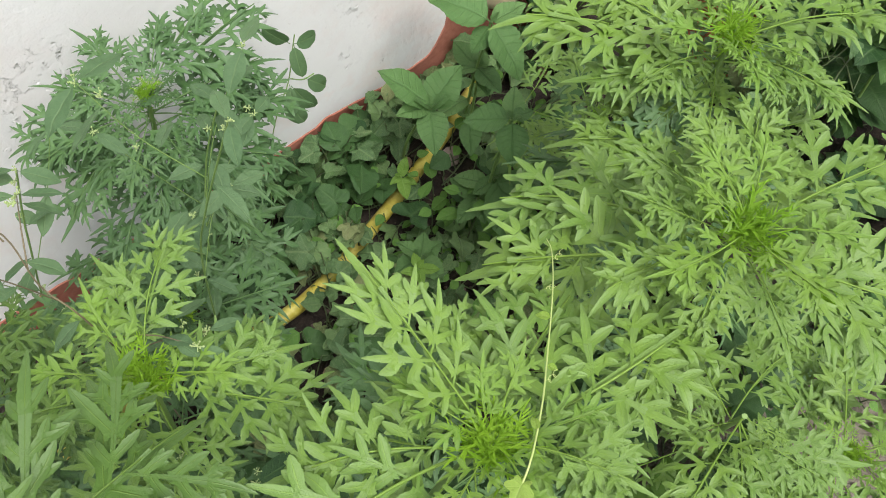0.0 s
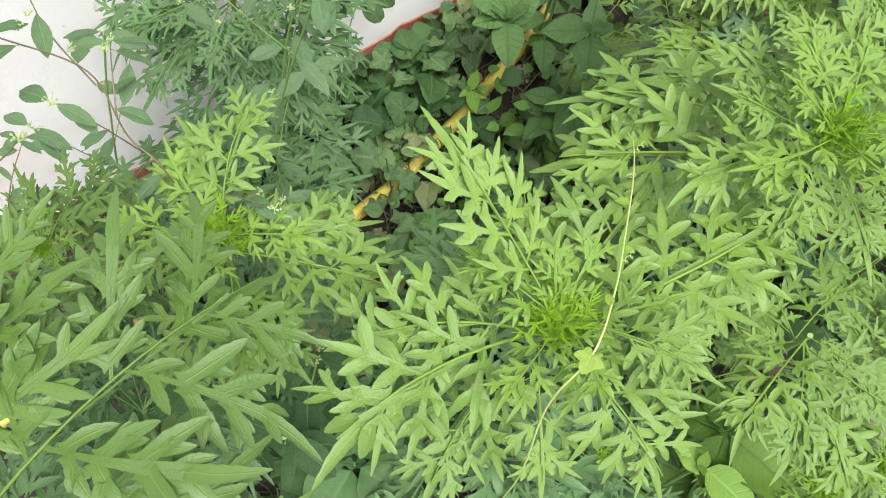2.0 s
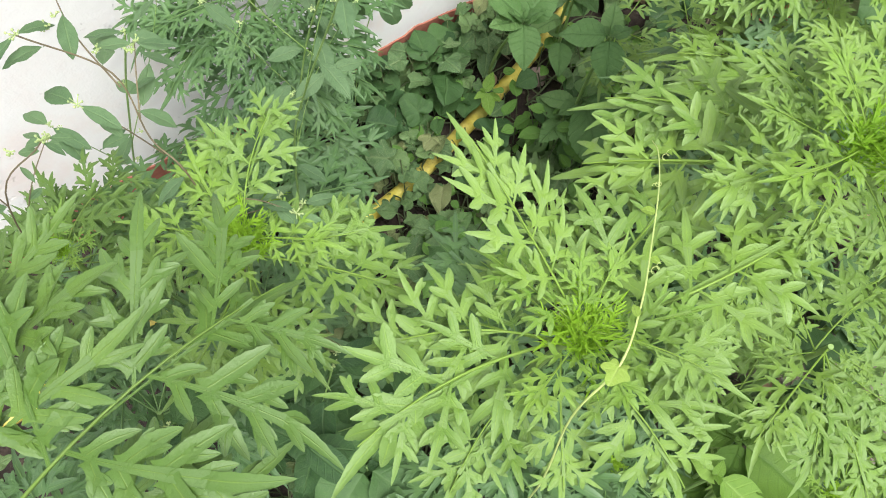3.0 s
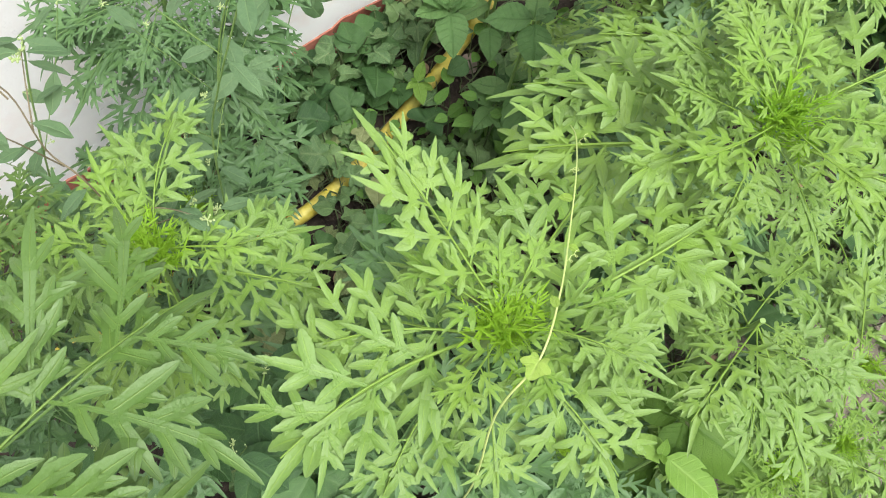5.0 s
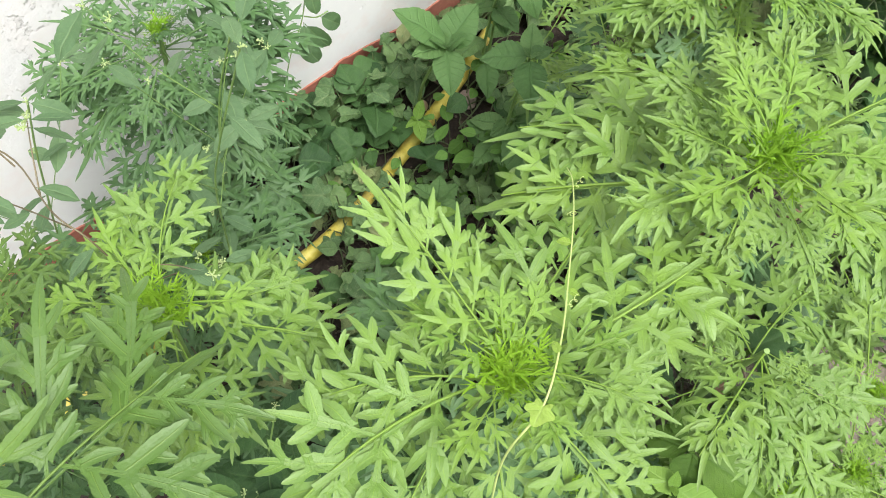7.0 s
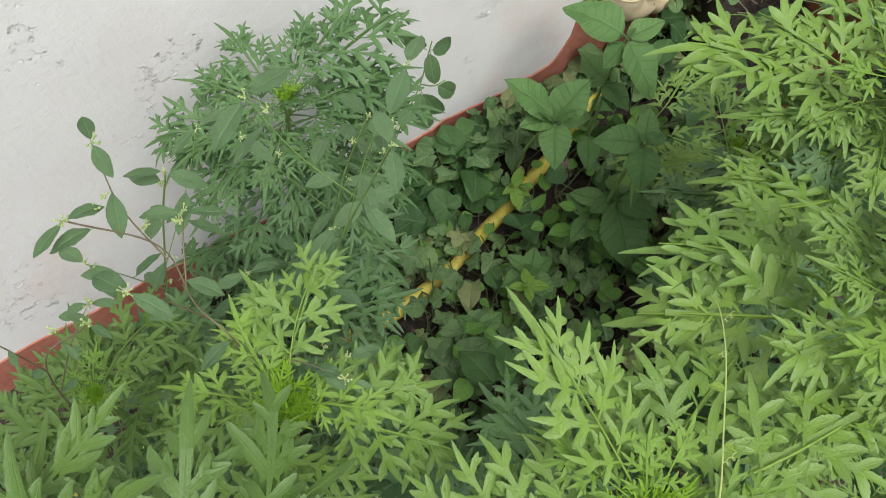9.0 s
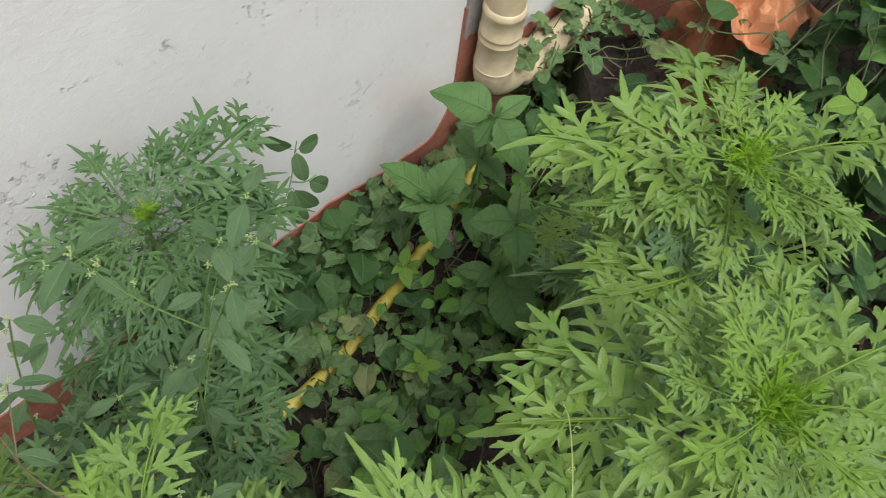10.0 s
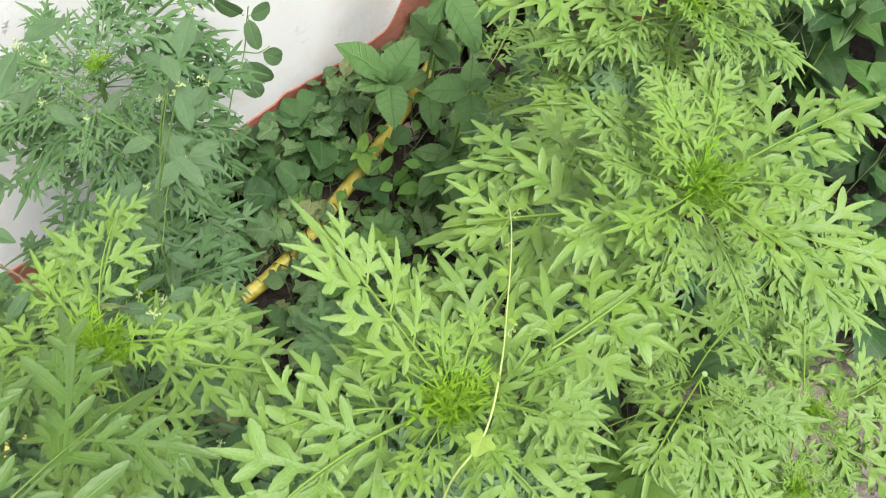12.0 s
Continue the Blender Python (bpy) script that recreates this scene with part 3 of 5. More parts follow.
CREEPS += [ivy_leaf("leaf", M_CREEP, i, 3 + 2 * (i % 2)) for i in range(6)] + [ivy_leaf("leaf", M_IVY, i + 5, 5) for i in range(4)]
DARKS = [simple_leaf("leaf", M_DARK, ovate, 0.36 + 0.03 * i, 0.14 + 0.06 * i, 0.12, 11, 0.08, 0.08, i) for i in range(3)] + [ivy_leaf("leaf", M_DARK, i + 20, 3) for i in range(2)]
CREEPS += [ivy_leaf("leaf", M_WITHER, 31, 5), simple_leaf("leaf", M_WITHER, heart_shape, 0.42, 0.25, 0.3, 9, 0.1, 0.2, 77, True), simple_leaf("leaf", M_CREEP, ovate, 0.33, 0.2, 0.25, 9, 0.1, 0.14, 78)]
SMALLS = [simple_leaf("leaf", M_SMALL, ovate, 0.3 + 0.03 * i, 0.1, 0.15, 7, 0.1, 0.03, i) for i in range(3)]
VINES = [simple_leaf("leaf", M_VINE, heart_shape, 0.40 + 0.04 * i, 0.12 + 0.08 * i, 0.1, 10, 0.08, 0.06, i + 9, True) for i in range(4)]
LIMES = [simple_leaf("leaf", M_LIME, ovate, 0.27, 0.14, 0.12, 10, 0.06, 0.04, 3), simple_leaf("leaf", M_LIME, heart_shape, 0.45, 0.2, 0.12, 10, 0.05, 0.05, 4, True)]
FRESHES = [simple_leaf("leaf", M_FRESH, heart_shape, 0.42 + 0.05 * i, 0.12 + 0.1 * i, 0.1, 10, 0.08, 0.06, i + 31, True) for i in range(3)]
PALES = [ivy_leaf("leaf", M_PALE, 6, 5), simple_leaf("leaf", M_PALE, ovate, 0.3, 0.25, 0.3, 9, 0.05, 0.12, 6)]
DRIES = [simple_leaf("dry_leaf", M_DRY, ovate, 0.3, 0.25 + 0.2 * i, 0.5 - 0.2 * i, 8, 0.06, 0.25, i) for i in range(3)]


# ---- setting ----
def wall_y(x):
    """The wall's face, which runs nearly along x."""
    return 1.03 - 0.06 * (x - 1.1)


TURN_WALL = -math.atan(0.06)


def box_mesh(name, x0, x1, y0, y1, z0, z1, mat, bevel=0.004):
    bm = bmesh.new()
    bmesh.ops.create_cube(bm, size=1)
    for v in bm.verts:
        v.co = Vector(((x0 + x1) / 2 + v.co.x * (x1 - x0), (y0 + y1) / 2 + v.co.y * (y1 - y0), (z0 + z1) / 2 + v.co.z * (z1 - z0)))
    bmesh.ops.bevel(bm, geom=bm.edges[:], offset=bevel, segments=2, affect="EDGES")
    me = bpy.data.meshes.new(name)
    bm.to_mesh(me)
    bm.free()
    me.materials.append(mat)
    return me


WALL_FRAME = Matrix.Translation((1.1, 1.03, 0)) @ Matrix.Rotation(TURN_WALL, 4, "Z")
wall = solid("wall_north", box_mesh("wall", -4.1, 3.9, 0.0, 0.22, -0.15, 2.8, M_WALL), "white painted plaster house wall with peeling flakes", "wall", "structure")
wall.matrix_world = WALL_FRAME


def painted_strip(name, outline, mat, proud, label):
    """A thin coat on the wall: (x, low, high) columns in the wall's frame, edges uneven."""
    b = Build()
    for i, (x, low, high) in enumerate(outline):
        for y in (-proud, 0.001):
            b.v += [Vector((x, y, low)), Vector((x, y, high))]
        if i:
            a, c = 4 * (i - 1), 4 * i
            uv = [(0.3, 0.3)] * 4
            b.quad((a, c, c + 1, a + 1), uv)
            b.quad((a + 1, c + 1, c + 3, a + 3), uv)
            b.quad((a, a + 2, c + 2, c), uv)
    end = len(b.v) - 4
    b.quad((0, 1, 3, 2), [(0.3, 0.3)] * 4)
    b.quad((end, end + 2, end + 3, end + 1), [(0.3, 0.3)] * 4)
    ob = solid(name, b.mesh(name, mat, False), label, "trim", "structure")
    ob.matrix_world = WALL_FRAME
    return ob


def ragged(x, amount, scale):
    return amount * (noise.noise(Vector((x * scale, 3.1, 0))) + 0.5 * noise.noise(Vector((x * scale * 4, 7.7, 0))))


band = []
for i in range(521):
    x = -2.5 + 0.01 * i
    high = 0.095 + ragged(x, 0.014, 9)
    high += 0.07 * max(0.0, min(1.0, (x - 0.03) / 0.055)) ** 2
    if x > 0.085:
        high = 0.255 + ragged(x, 0.02, 14)
    band.append((x, -0.12, high))
painted_strip("baseboard_red", band, M_RED, 0.003, "red oxide painted band along the foot of the wall")
strip = [(0.088 + 0.005 * i + ragged(i * 0.1, 0.001, 9), 0.24, 0.40 + ragged(i * 0.07, 0.04, 7)) for i in range(25)]
painted_strip("trim_red", strip, M_RED, 0.0045, "red oxide painted strip behind the drain pipe")
bare = [(0.091 + 0.005 * i, 0.34 + ragged(i * 0.05 + 4, 0.03, 8), 2.6) for i in range(22)]
painted_strip("trim_grey", bare, M_GREY, 0.006, "bare grey plaster strip behind the drain pipe")


def hose_y(x):
    """Where the hose runs, roughly."""
    return 0.832 + 0.28 * max(0.0, x - 0.76) + 0.02 * max(0.0, 0.65 - x)


def ground_sheet():
    near = [-0.8 + 0.025 * i for i in range(137)]
    xs = [-60, -25, -10, -5, -2.5, -1.5] + near + [3.2, 4.5, 7, 12, 28, 60]
    b = Build()
    for y in xs:
        for x in xs:
            z = 0.012 * noise.noise(Vector((x * 4, y * 4, 0))) + 0.007 * noise.noise(Vector((x * 17, y * 17, 2))) + 0.004 * noise.noise(Vector((x * 45, y * 45, 5)))
            if abs(y - hose_y(x)) < 0.06 and -0.3 < x < 1.4:
                z = min(z, 0.25 * z - 0.002)
            b.v.append(Vector((x, y, z)))
    w = len(xs)
    for j in range(w - 1):
        for i in range(w - 1):
            a = j * w + i
            b.quad((a, a + 1, a + w + 1, a + w), [(0, 0)] * 4)
    return b.mesh("ground", M_SOIL)


solid("ground", ground_sheet(), "dark soil with dry paler earth towards the path", "ground", "structure")


# ---- hose and pipe ----
def hose():
    b = Build()
    way = [(1.34, 0.985, 0.012), (1.25, 0.968, 0.016), (1.165, 0.943, 0.018), (1.096, 0.918, 0.017), (1.005, 0.893, 0.018), (0.906, 0.868, 0.018), (0.764, 0.838, 0.018), (0.658, 0.829, 0.017),
           (0.557, 0.842, 0.016), (0.42, 0.87, 0.015), (0.2, 0.88, 0.014), (-0.2, 0.86, 0.013)]
    pts = [p + UP * 0.006 for p in smooth_path(way, 10)]
    b.tube(pts, [0.0124 + 0.0001 * math.sin(i * 2.1) for i in range(len(pts))], 18)
    solid("garden_hose", b.mesh("garden_hose", M_HOSE), "worn yellow plastic garden hose lying on the soil", "hose")


hose()


def drain_pipe():
    root = thing("drain_pipe", (1.235, 0.972, 0.0), "cream plastic drain pipe on the wall with an elbow", "pipe")
    x, y, r, up = 1.228, 0.978, 0.031, 0.03

    def ring_tube(pts, radii):
        b = Build()
        b.tube(pts, radii, 24)
        return b

    part("pipe", ring_tube([(x, y, 0.24 + up), (x, y, 1.2), (x, y, 2.6)], r).mesh("pipe", M_PVC), root)
    sock = [(0.245, 0.0395), (0.255, 0.0395), (0.257, 0.0402), (0.261, 0.0402), (0.263, 0.0395), (0.318, 0.0396), (0.3195, 0.0406), (0.3235, 0.0406), (0.325, 0.0397), (0.333, 0.0397), (0.3345, 0.0407), (0.3385, 0.0407),
            (0.34, 0.0397), (0.376, 0.0398), (0.378, 0.0412), (0.384, 0.0412), (0.386, 0.0398), (0.39, 0.039), (0.391, 0.0365)]
    socket = part("socket", ring_tube([(x, y, z + up) for z, _ in sock], [q * 0.86 for _, q in sock]).mesh("socket", M_PVC), root, label="cream ribbed pipe socket")
    for z in (0.259, 0.3215, 0.3365, 0.381):
        rib = ring_tube([(x, y, z + up - 0.0015), (x, y, z + up - 0.0007), (x, y, z + up + 0.0007), (x, y, z + up + 0.0015)], [0.0345, 0.0354, 0.0354, 0.0345])
        part("rib", rib.mesh("rib", M_PVC), socket, Matrix.Translation(socket.location))
    bend = [(x + 0.055 * (1 - math.cos(a)), y + 0.004 * math.sin(a), 0.25 + up - 0.055 * math.sin(a)) for a in [math.pi / 2 * i / 8 for i in range(9)]]
    part("elbow", ring_tube(bend, 0.034).mesh("elbow", M_PVC), root)
    run = [(1.28, 0.979), (1.30, 0.979), (1.301, 0.974), (1.335, 0.975), (1.336, 0.975), (1.42, 0.977), (1.52, 0.98)]
    part("outlet_pipe", ring_tube([(px, py + 0.004, 0.195 + up) for px, py in run], [0.034, 0.034, 0.0365, 0.0365, r, r, r]).mesh("outlet_pipe", M_PVC), root)
    for z in (1.1, 2.2):
        b = Build()
        b.tube([(x, y + 0.02, z - 0.012), (x, y + 0.02, z + 0.012)], 0.037, 20)
        part("clamp", b.mesh("clamp", M_PVC), root)


drain_pipe()


def grow_bag():
    """A squat black bag of earth with a slumped, crumpled side."""
    root = thing("grow_bag", (1.47, 0.86, 0), "weathered black plastic grow bag filled with dry earth", "planter")
    b = Build()
    rings, n = 14, 36
    for i in range(rings):
        s = i / (rings - 1)
        for k in range(n):
            a = 2 * math.pi * k / n
            sq = 1 / max(abs(math.cos(a + 0.6)), abs(math.sin(a + 0.6))) ** 0.9
            r = 0.085 * sq * (1 + 0.04 * math.sin(3.2 * s)) * (1 + 0.05 * noise.noise(Vector((math.cos(a) * 2, math.sin(a) * 2, s * 3))) + 0.03 * noise.noise(Vector((math.cos(a) * 7, math.sin(a) * 7, s * 9))))
            b.v.append(Vector((1.47 + r * math.cos(a), 0.86 + r * 0.85 * math.sin(a), 0.2 * s)))
        if i:
            for k in range(n):
                p, q = (i - 1) * n + k, (i - 1) * n + (k + 1) % n
                b.quad((p, q, q + n, p + n), [(0, 0)] * 4)
    part("bag", b.mesh("bag", M_BLACK), root)
    e = Build()
    e.v.append(Vector((1.47, 0.86, 0.2)))
    for j in range(1, 6):
        for k in range(n):
            a = 2 * math.pi * k / n
            sq = 1 / max(abs(math.cos(a + 0.6)), abs(math.sin(a + 0.6))) ** 0.9
            r = 0.084 * sq * j / 5
            e.v.append(Vector((1.47 + r * math.cos(a), 0.86 + r * 0.85 * math.sin(a), 0.19 + 0.012 * noise.noise(Vector((r * 40 * math.cos(a), r * 40 * math.sin(a), 0))))))
    for k in range(n):
        e.quad((0, 1 + k, 1 + (k + 1) % n), [(0, 0)] * 3)
        for j in range(4):
            p, q = 1 + j * n + k, 1 + j * n + (k + 1) % n
            e.quad((p, p + n, q + n, q), [(0, 0)] * 4)
    part("earth", e.mesh("earth", M_SOIL), root, label="dry brown earth")
    for i in range(9):
        a, r, turn, size = i * 2.4, 0.02 + 0.05 * (i * 0.37 % 1), i * 1.3, 0.02 + 0.05 * (i * 0.61 % 1)
        o, d = Vector((1.47 + r * math.cos(a), 0.86 + r * math.sin(a), 0.204)), Vector((math.cos(turn), math.sin(turn), 0.12))
        t = Build()
        t.tube([o - d * size * 0.5, o + Vector((-d.y, d.x, 0)) * size * 0.12, o + d * size * 0.5], [0.0016, 0.0013, 0.0008], 5)
        part("twig", t.mesh("twig", M_TWIG), root)


grow_bag()


def ridge(p):
    """Creases: sharp folds between flat facets."""
    return 1 - 2 * abs(noise.noise(p))


def orange_sack():
    """A crumpled orange sack, slumped and creased, with a flap folded over its mouth."""
    root = thing("orange_sack", (1.645, 0.78, 0), "crumpled faded orange plastic sack half hidden by vines", "sack")
    b = Build()
    rings, n = 30, 72
    for i in range(rings):
        s = i / (rings - 1)
        r0 = 0.125 * (1 - 0.3 * s) * (1 if s < 0.8 else 1 - ((s - 0.8) / 0.2) ** 2 * 0.9)
        for k in range(n):
            a = 2 * math.pi * k / n
            c, d = math.cos(a), math.sin(a)
            fold = 0.13 * ridge(Vector((c * 1.3, d * 1.3, s * 1.6))) + 0.07 * ridge(Vector((c * 3 + 3, d * 3, s * 3))) + 0.03 * ridge(Vector((c * 7, d * 7, s * 8)))
            r = r0 * (0.9 + 1.2 * fold)
            b.v.append(Vector((1.645 + r * c, 0.78 + r * d, 0.31 * s + 0.05 * noise.noise(Vector((c * 2, d * 2, 8))) * s)))
        if i:
            for k in range(n):
                p, q = (i - 1) * n + k, (i - 1) * n + (k + 1) % n
                b.quad((p, q, q + n, p + n), [(0, 0)] * 4)
    b.quad(tuple(range((rings - 1) * n, rings * n)), [(0, 0)] * n)
    part("body", b.mesh("body", M_SACK, False), root)
    f = Build()
    w = 26
    for j in range(w):
        for i in range(w):
            u, v = i / (w - 1), j / (w - 1)
            x, y = 1.515 + 0.2 * u, 0.66 + 0.2 * v
            away = math.hypot(x - 1.62, y - 0.77)
            z = 0.36 - 1.1 * max(0.0, away - 0.06) ** 1.25 + 0.045 * ridge(Vector((u * 1.8, v * 1.8, 4))) + 0.022 * ridge(Vector((u * 4.5, v * 4.5, 9)))
            f.v.append(Vector((x, y, z)))
            if i and j:
                k = j * w + i
                f.quad((k - w - 1, k - w, k, k - 1), [(0, 0)] * 4)
    part("flap", f.mesh("flap", M_FLAP, False), root, label="pale orange folded flap")


orange_sack()

# ---- feathery weeds ----
feather_plant((0.52, 0.42, 0), (0.497, 0.367, 0.842), [
    (91, 0.131, 0.072, 0.72), (101, 0.09, -0.03), (145, 0.145, -0.04), (171, 0.172, -0.012), (-12, 0.192, -0.01), (-67, 0.095, 0.03), (-92, 0.125, -0.05), (-63, 0.11, -0.04), (16, 0.152, -0.04),
    (36, 0.12, -0.05), (122, 0.11, -0.07), (-130, 0.1, -0.07), (-36, 0.13, -0.07), (56, 0.13, -0.06), (-168, 0.13, -0.09)], 9, 1, "tall bright green feathery-leaved weed in full leaf")
feather_plant((0.84, 0.37, 0), (0.722, 0.345, 0.873), [
    (112, 0.19, -0.11), (130, 0.19, -0.114), (160, 0.12, -0.02), (-21, 0.145, 0.027), (121, 0.085, 0.0), (-162, 0.09, -0.04), (-115, 0.09, -0.04), (64, 0.09, 0.02), (90, 0.11, -0.02), (30, 0.13, -0.01), (-57, 0.175, -0.05),
    (-80, 0.15, -0.05), (0, 0.13, -0.05), (-40, 0.13, -0.06), (180, 0.1, -0.08)], 5, 2, "tall bright green feathery-leaved weed beside the path", tops=SLIM, lows=SLIM)
feather_plant((0.40, 0.66, 0), (0.37, 0.566, 0.79), [
    (40, 0.117, 0.015), (-23, 0.11, -0.03), (-49, 0.13, -0.04), (71, 0.095, 0.01), (-93, 0.1, -0.08), (100, 0.07, 0.0), (-5, 0.11, -0.06), (150, 0.1, -0.03), (-150, 0.12, -0.04), (-120, 0.11, -0.06)],
    8, 3, "slender green feathery-leaved weed among herbs", heart=0.9, low_len=(0.08, 0.12))
feather_plant((1.06, 0.56, 0), (0.985, 0.495, 0.745), [
    (121, 0.222, -0.055), (52, 0.197, -0.045), (-43, 0.162, 0.025), (-107, 0.098, -0.005), (34, 0.15, -0.025), (84, 0.19, -0.085), (163, 0.11, -0.04), (-75, 0.14, -0.03), (8, 0.13, -0.03), (-150, 0.11, -0.05),
    (142, 0.15, -0.07), (-20, 0.15, -0.06), (-60, 0.15, -0.05), (102, 0.15, -0.03)], 8, 4, "bright green feathery-leaved weed in front of the sack", tops=SLIM)
feather_plant((0.55, 0.95, 0), (0.562, 0.894, 0.612), [
    (13, 0.195, -0.02), (43, 0.088, 0.02), (88, 0.125, -0.01), (-8, 0.15, -0.03), (-40, 0.155, -0.12), (-42, 0.14, -0.19), (150, 0.16, -0.06), (112, 0.13, -0.06), (-170, 0.1, -0.05), (-90, 0.12, -0.08), (-120, 0.13, -0.09), (-65, 0.13, -0.12),
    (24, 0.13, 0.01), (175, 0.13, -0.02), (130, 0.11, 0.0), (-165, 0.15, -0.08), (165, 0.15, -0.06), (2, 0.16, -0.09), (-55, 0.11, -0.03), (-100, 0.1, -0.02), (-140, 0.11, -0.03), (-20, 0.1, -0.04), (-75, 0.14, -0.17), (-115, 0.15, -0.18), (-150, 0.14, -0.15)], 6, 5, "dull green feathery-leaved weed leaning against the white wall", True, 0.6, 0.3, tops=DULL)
feather_plant((1.0, 0.44, 0), (0.95, 0.455, 0.66), [
    (90, 0.143, 0.0), (-67, 0.11, -0.02), (156, 0.175, 0.0), (138, 0.16, -0.02), (170, 0.15, -0.03), (62, 0.08, 0.03), (-28, 0.149, -0.02), (175, 0.10, -0.06), (115, 0.13, -0.02), (-150, 0.1, -0.06), (30, 0.12, -0.02)],
    10, 6, "green feathery-leaved weed crowded between taller ones", heart=0.0, tops=SLIM)
feather_plant((0.12, 0.40, 0), (0.165, 0.47, 0.885), [
    (6, 0.22, -0.03), (-48, 0.17, -0.07), (58, 0.165, -0.01), (86, 0.14, -0.03), (125, 0.13, -0.03), (-80, 0.12, -0.05)],
    3, 7, "tall feathery-leaved weed with large lower leaves", heart=0.0, tops=GRAND)
feather_plant((0.84, 0.22, 0), (0.732, 0.249, 0.660), [
    (-116, 0.143, -0.04), (-144, 0.123, -0.03), (-173, 0.135, 0.00), (-78, 0.100, -0.03), (160, 0.068, -0.02), (-69, 0.048, -0.02), (60, 0.13, -0.06), (0, 0.14, -0.08), (110, 0.12, -0.08)],
    4, 8, "lower green feathery-leaved weed at the edge of the path", heart=0.0, tops=LEAF_TOP, lows=SLIM)
feather_plant((1.08, 0.66, 0), (1.05, 0.625, 0.42), [
    (150, 0.1, -0.03), (-160, 0.14, -0.02), (-130, 0.15, -0.02), (-100, 0.14, -0.03), (60, 0.13, 0.0), (-60, 0.15, -0.02), (10, 0.13, 0.0)], 0, 9, "small feathery-leaved weed low over the soil", heart=0.5, tops=SLIM)
feather_plant((0.44, 0.78, 0), (0.47, 0.76, 0.42), [
    (-20, 0.14, -0.03), (-60, 0.13, -0.04), (30, 0.12, 0.0), (-100, 0.13, -0.05), (170, 0.12, -0.02), (100, 0.1, 0.0)], 6, 10, "shaded feathery-leaved weed below taller ones", True, 0.6, 0.3, (0.09, 0.14))


feather_plant((0.92, 0.10, 0), (0.885, 0.13, 0.47), [
    (-20, 0.15, -0.03), (-70, 0.16, -0.05), (-110, 0.15, -0.06), (-160, 0.13, -0.05), (120, 0.12, -0.04), (30, 0.14, -0.03), (-45, 0.17, -0.06), (70, 0.12, -0.05)],
    4, 11, "low green feathery-leaved weed over dry earth", False, 0.6, 0.3, lows=SLIM)
feather_plant((1.08, 0.22, 0), (1.04, 0.25, 0.44), [
    (-20, 0.14, -0.03), (-70, 0.15, -0.05), (-130, 0.15, -0.06), (170, 0.13, -0.05), (120, 0.12, -0.04), (30, 0.13, -0.03), (75, 0.12, -0.05)],
    4, 12, "low green feathery-leaved weed at the border", False, 0.6, 0.3, lows=SLIM)
feather_plant((0.84, 0.06, 0), (0.81, 0.09, 0.45), [
    (-20, 0.13, -0.04), (-70, 0.13, -0.05), (-130, 0.12, -0.06), (170, 0.1, -0.05), (30, 0.12, -0.03), (80, 0.1, -0.04)],
    4, 13, "low green feathery-leaved weed beside the path", False, 0.6, 0.3, (0.09, 0.14), lows=SLIM)
feather_plant((0.24, 0.62, 0), (0.25, 0.575, 0.56), [
    (30, 0.12, 0.0), (70, 0.13, 0.0), (110, 0.13, -0.01), (150, 0.14, -0.03), (-170, 0.13, -0.04), (-20, 0.12, -0.03), (0, 0.13, -0.04), (-60, 0.12, -0.05), (90, 0.11, 0.02), (50, 0.13, -0.04)],
    4, 14, "shaded feathery-leaved weed under a taller one", True, 0.0)
feather_plant((0.25, 0.74, 0), (0.262, 0.70, 0.67), [
    (15, 0.1, 0.0), (60, 0.07, -0.01), (100, 0.065, -0.01), (135, 0.075, -0.02), (170, 0.11, -0.03), (-160, 0.12, -0.03), (-20, 0.11, -0.03), (-60, 0.11, -0.03), (-100, 0.11, -0.04), (40, 0.09, -0.05), (150, 0.09, -0.06)],
    6, 15, "green feathery-leaved weed hiding the foot of the wall", heart=0.4, tops=GRAND)
feather_plant((0.43, 0.92, 0), (0.43, 0.89, 0.26), [
    (0, 0.11, 0.0), (-40, 0.11, -0.02), (40, 0.1, 0.02), (-80, 0.11, -0.02), (-120, 0.11, -0.02), (-150, 0.09, -0.02), (90, 0.07, 0.02), (20, 0.13, -0.03)],
    5, 19, "dull green feathery-leaved weed close to the wall foot", True, 0.0, 0.3, (0.08, 0.11))
feather_plant((0.77, 0.10, 0), (0.755, 0.115, 0.42), [
    (-20, 0.12, -0.02), (-70, 0.12, -0.04), (-120, 0.12, -0.05), (60, 0.11, -0.02), (25, 0.12, -0.03), (-45, 0.12, -0.06), (-160, 0.08, -0.06)],
    6, 16, "green feathery-leaved weed at the edge of the bare earth", heart=0.8)
feather_plant((1.14, 0.80, 0), (1.10, 0.77, 0.27), [
    (-150, 0.14, -0.02), (-110, 0.14, -0.02), (-60, 0.13, -0.02), (20, 0.12, 0.0)],
    0, 18, "small green feathery-leaved weed beside the hose", heart=0.0, low_len=(0.08, 0.1))
feather_plant((0.62, 0.27, 0), (0.605, 0.285, 0.36), [
    (-20, 0.12, -0.02), (-80, 0.12, -0.04), (-140, 0.12, -0.04), (170, 0.11, -0.03), (110, 0.11, -0.02), (50, 0.11, -0.02)],
    6, 17, "shaded feathery-leaved weed low among broad leaves", True, 0.5)


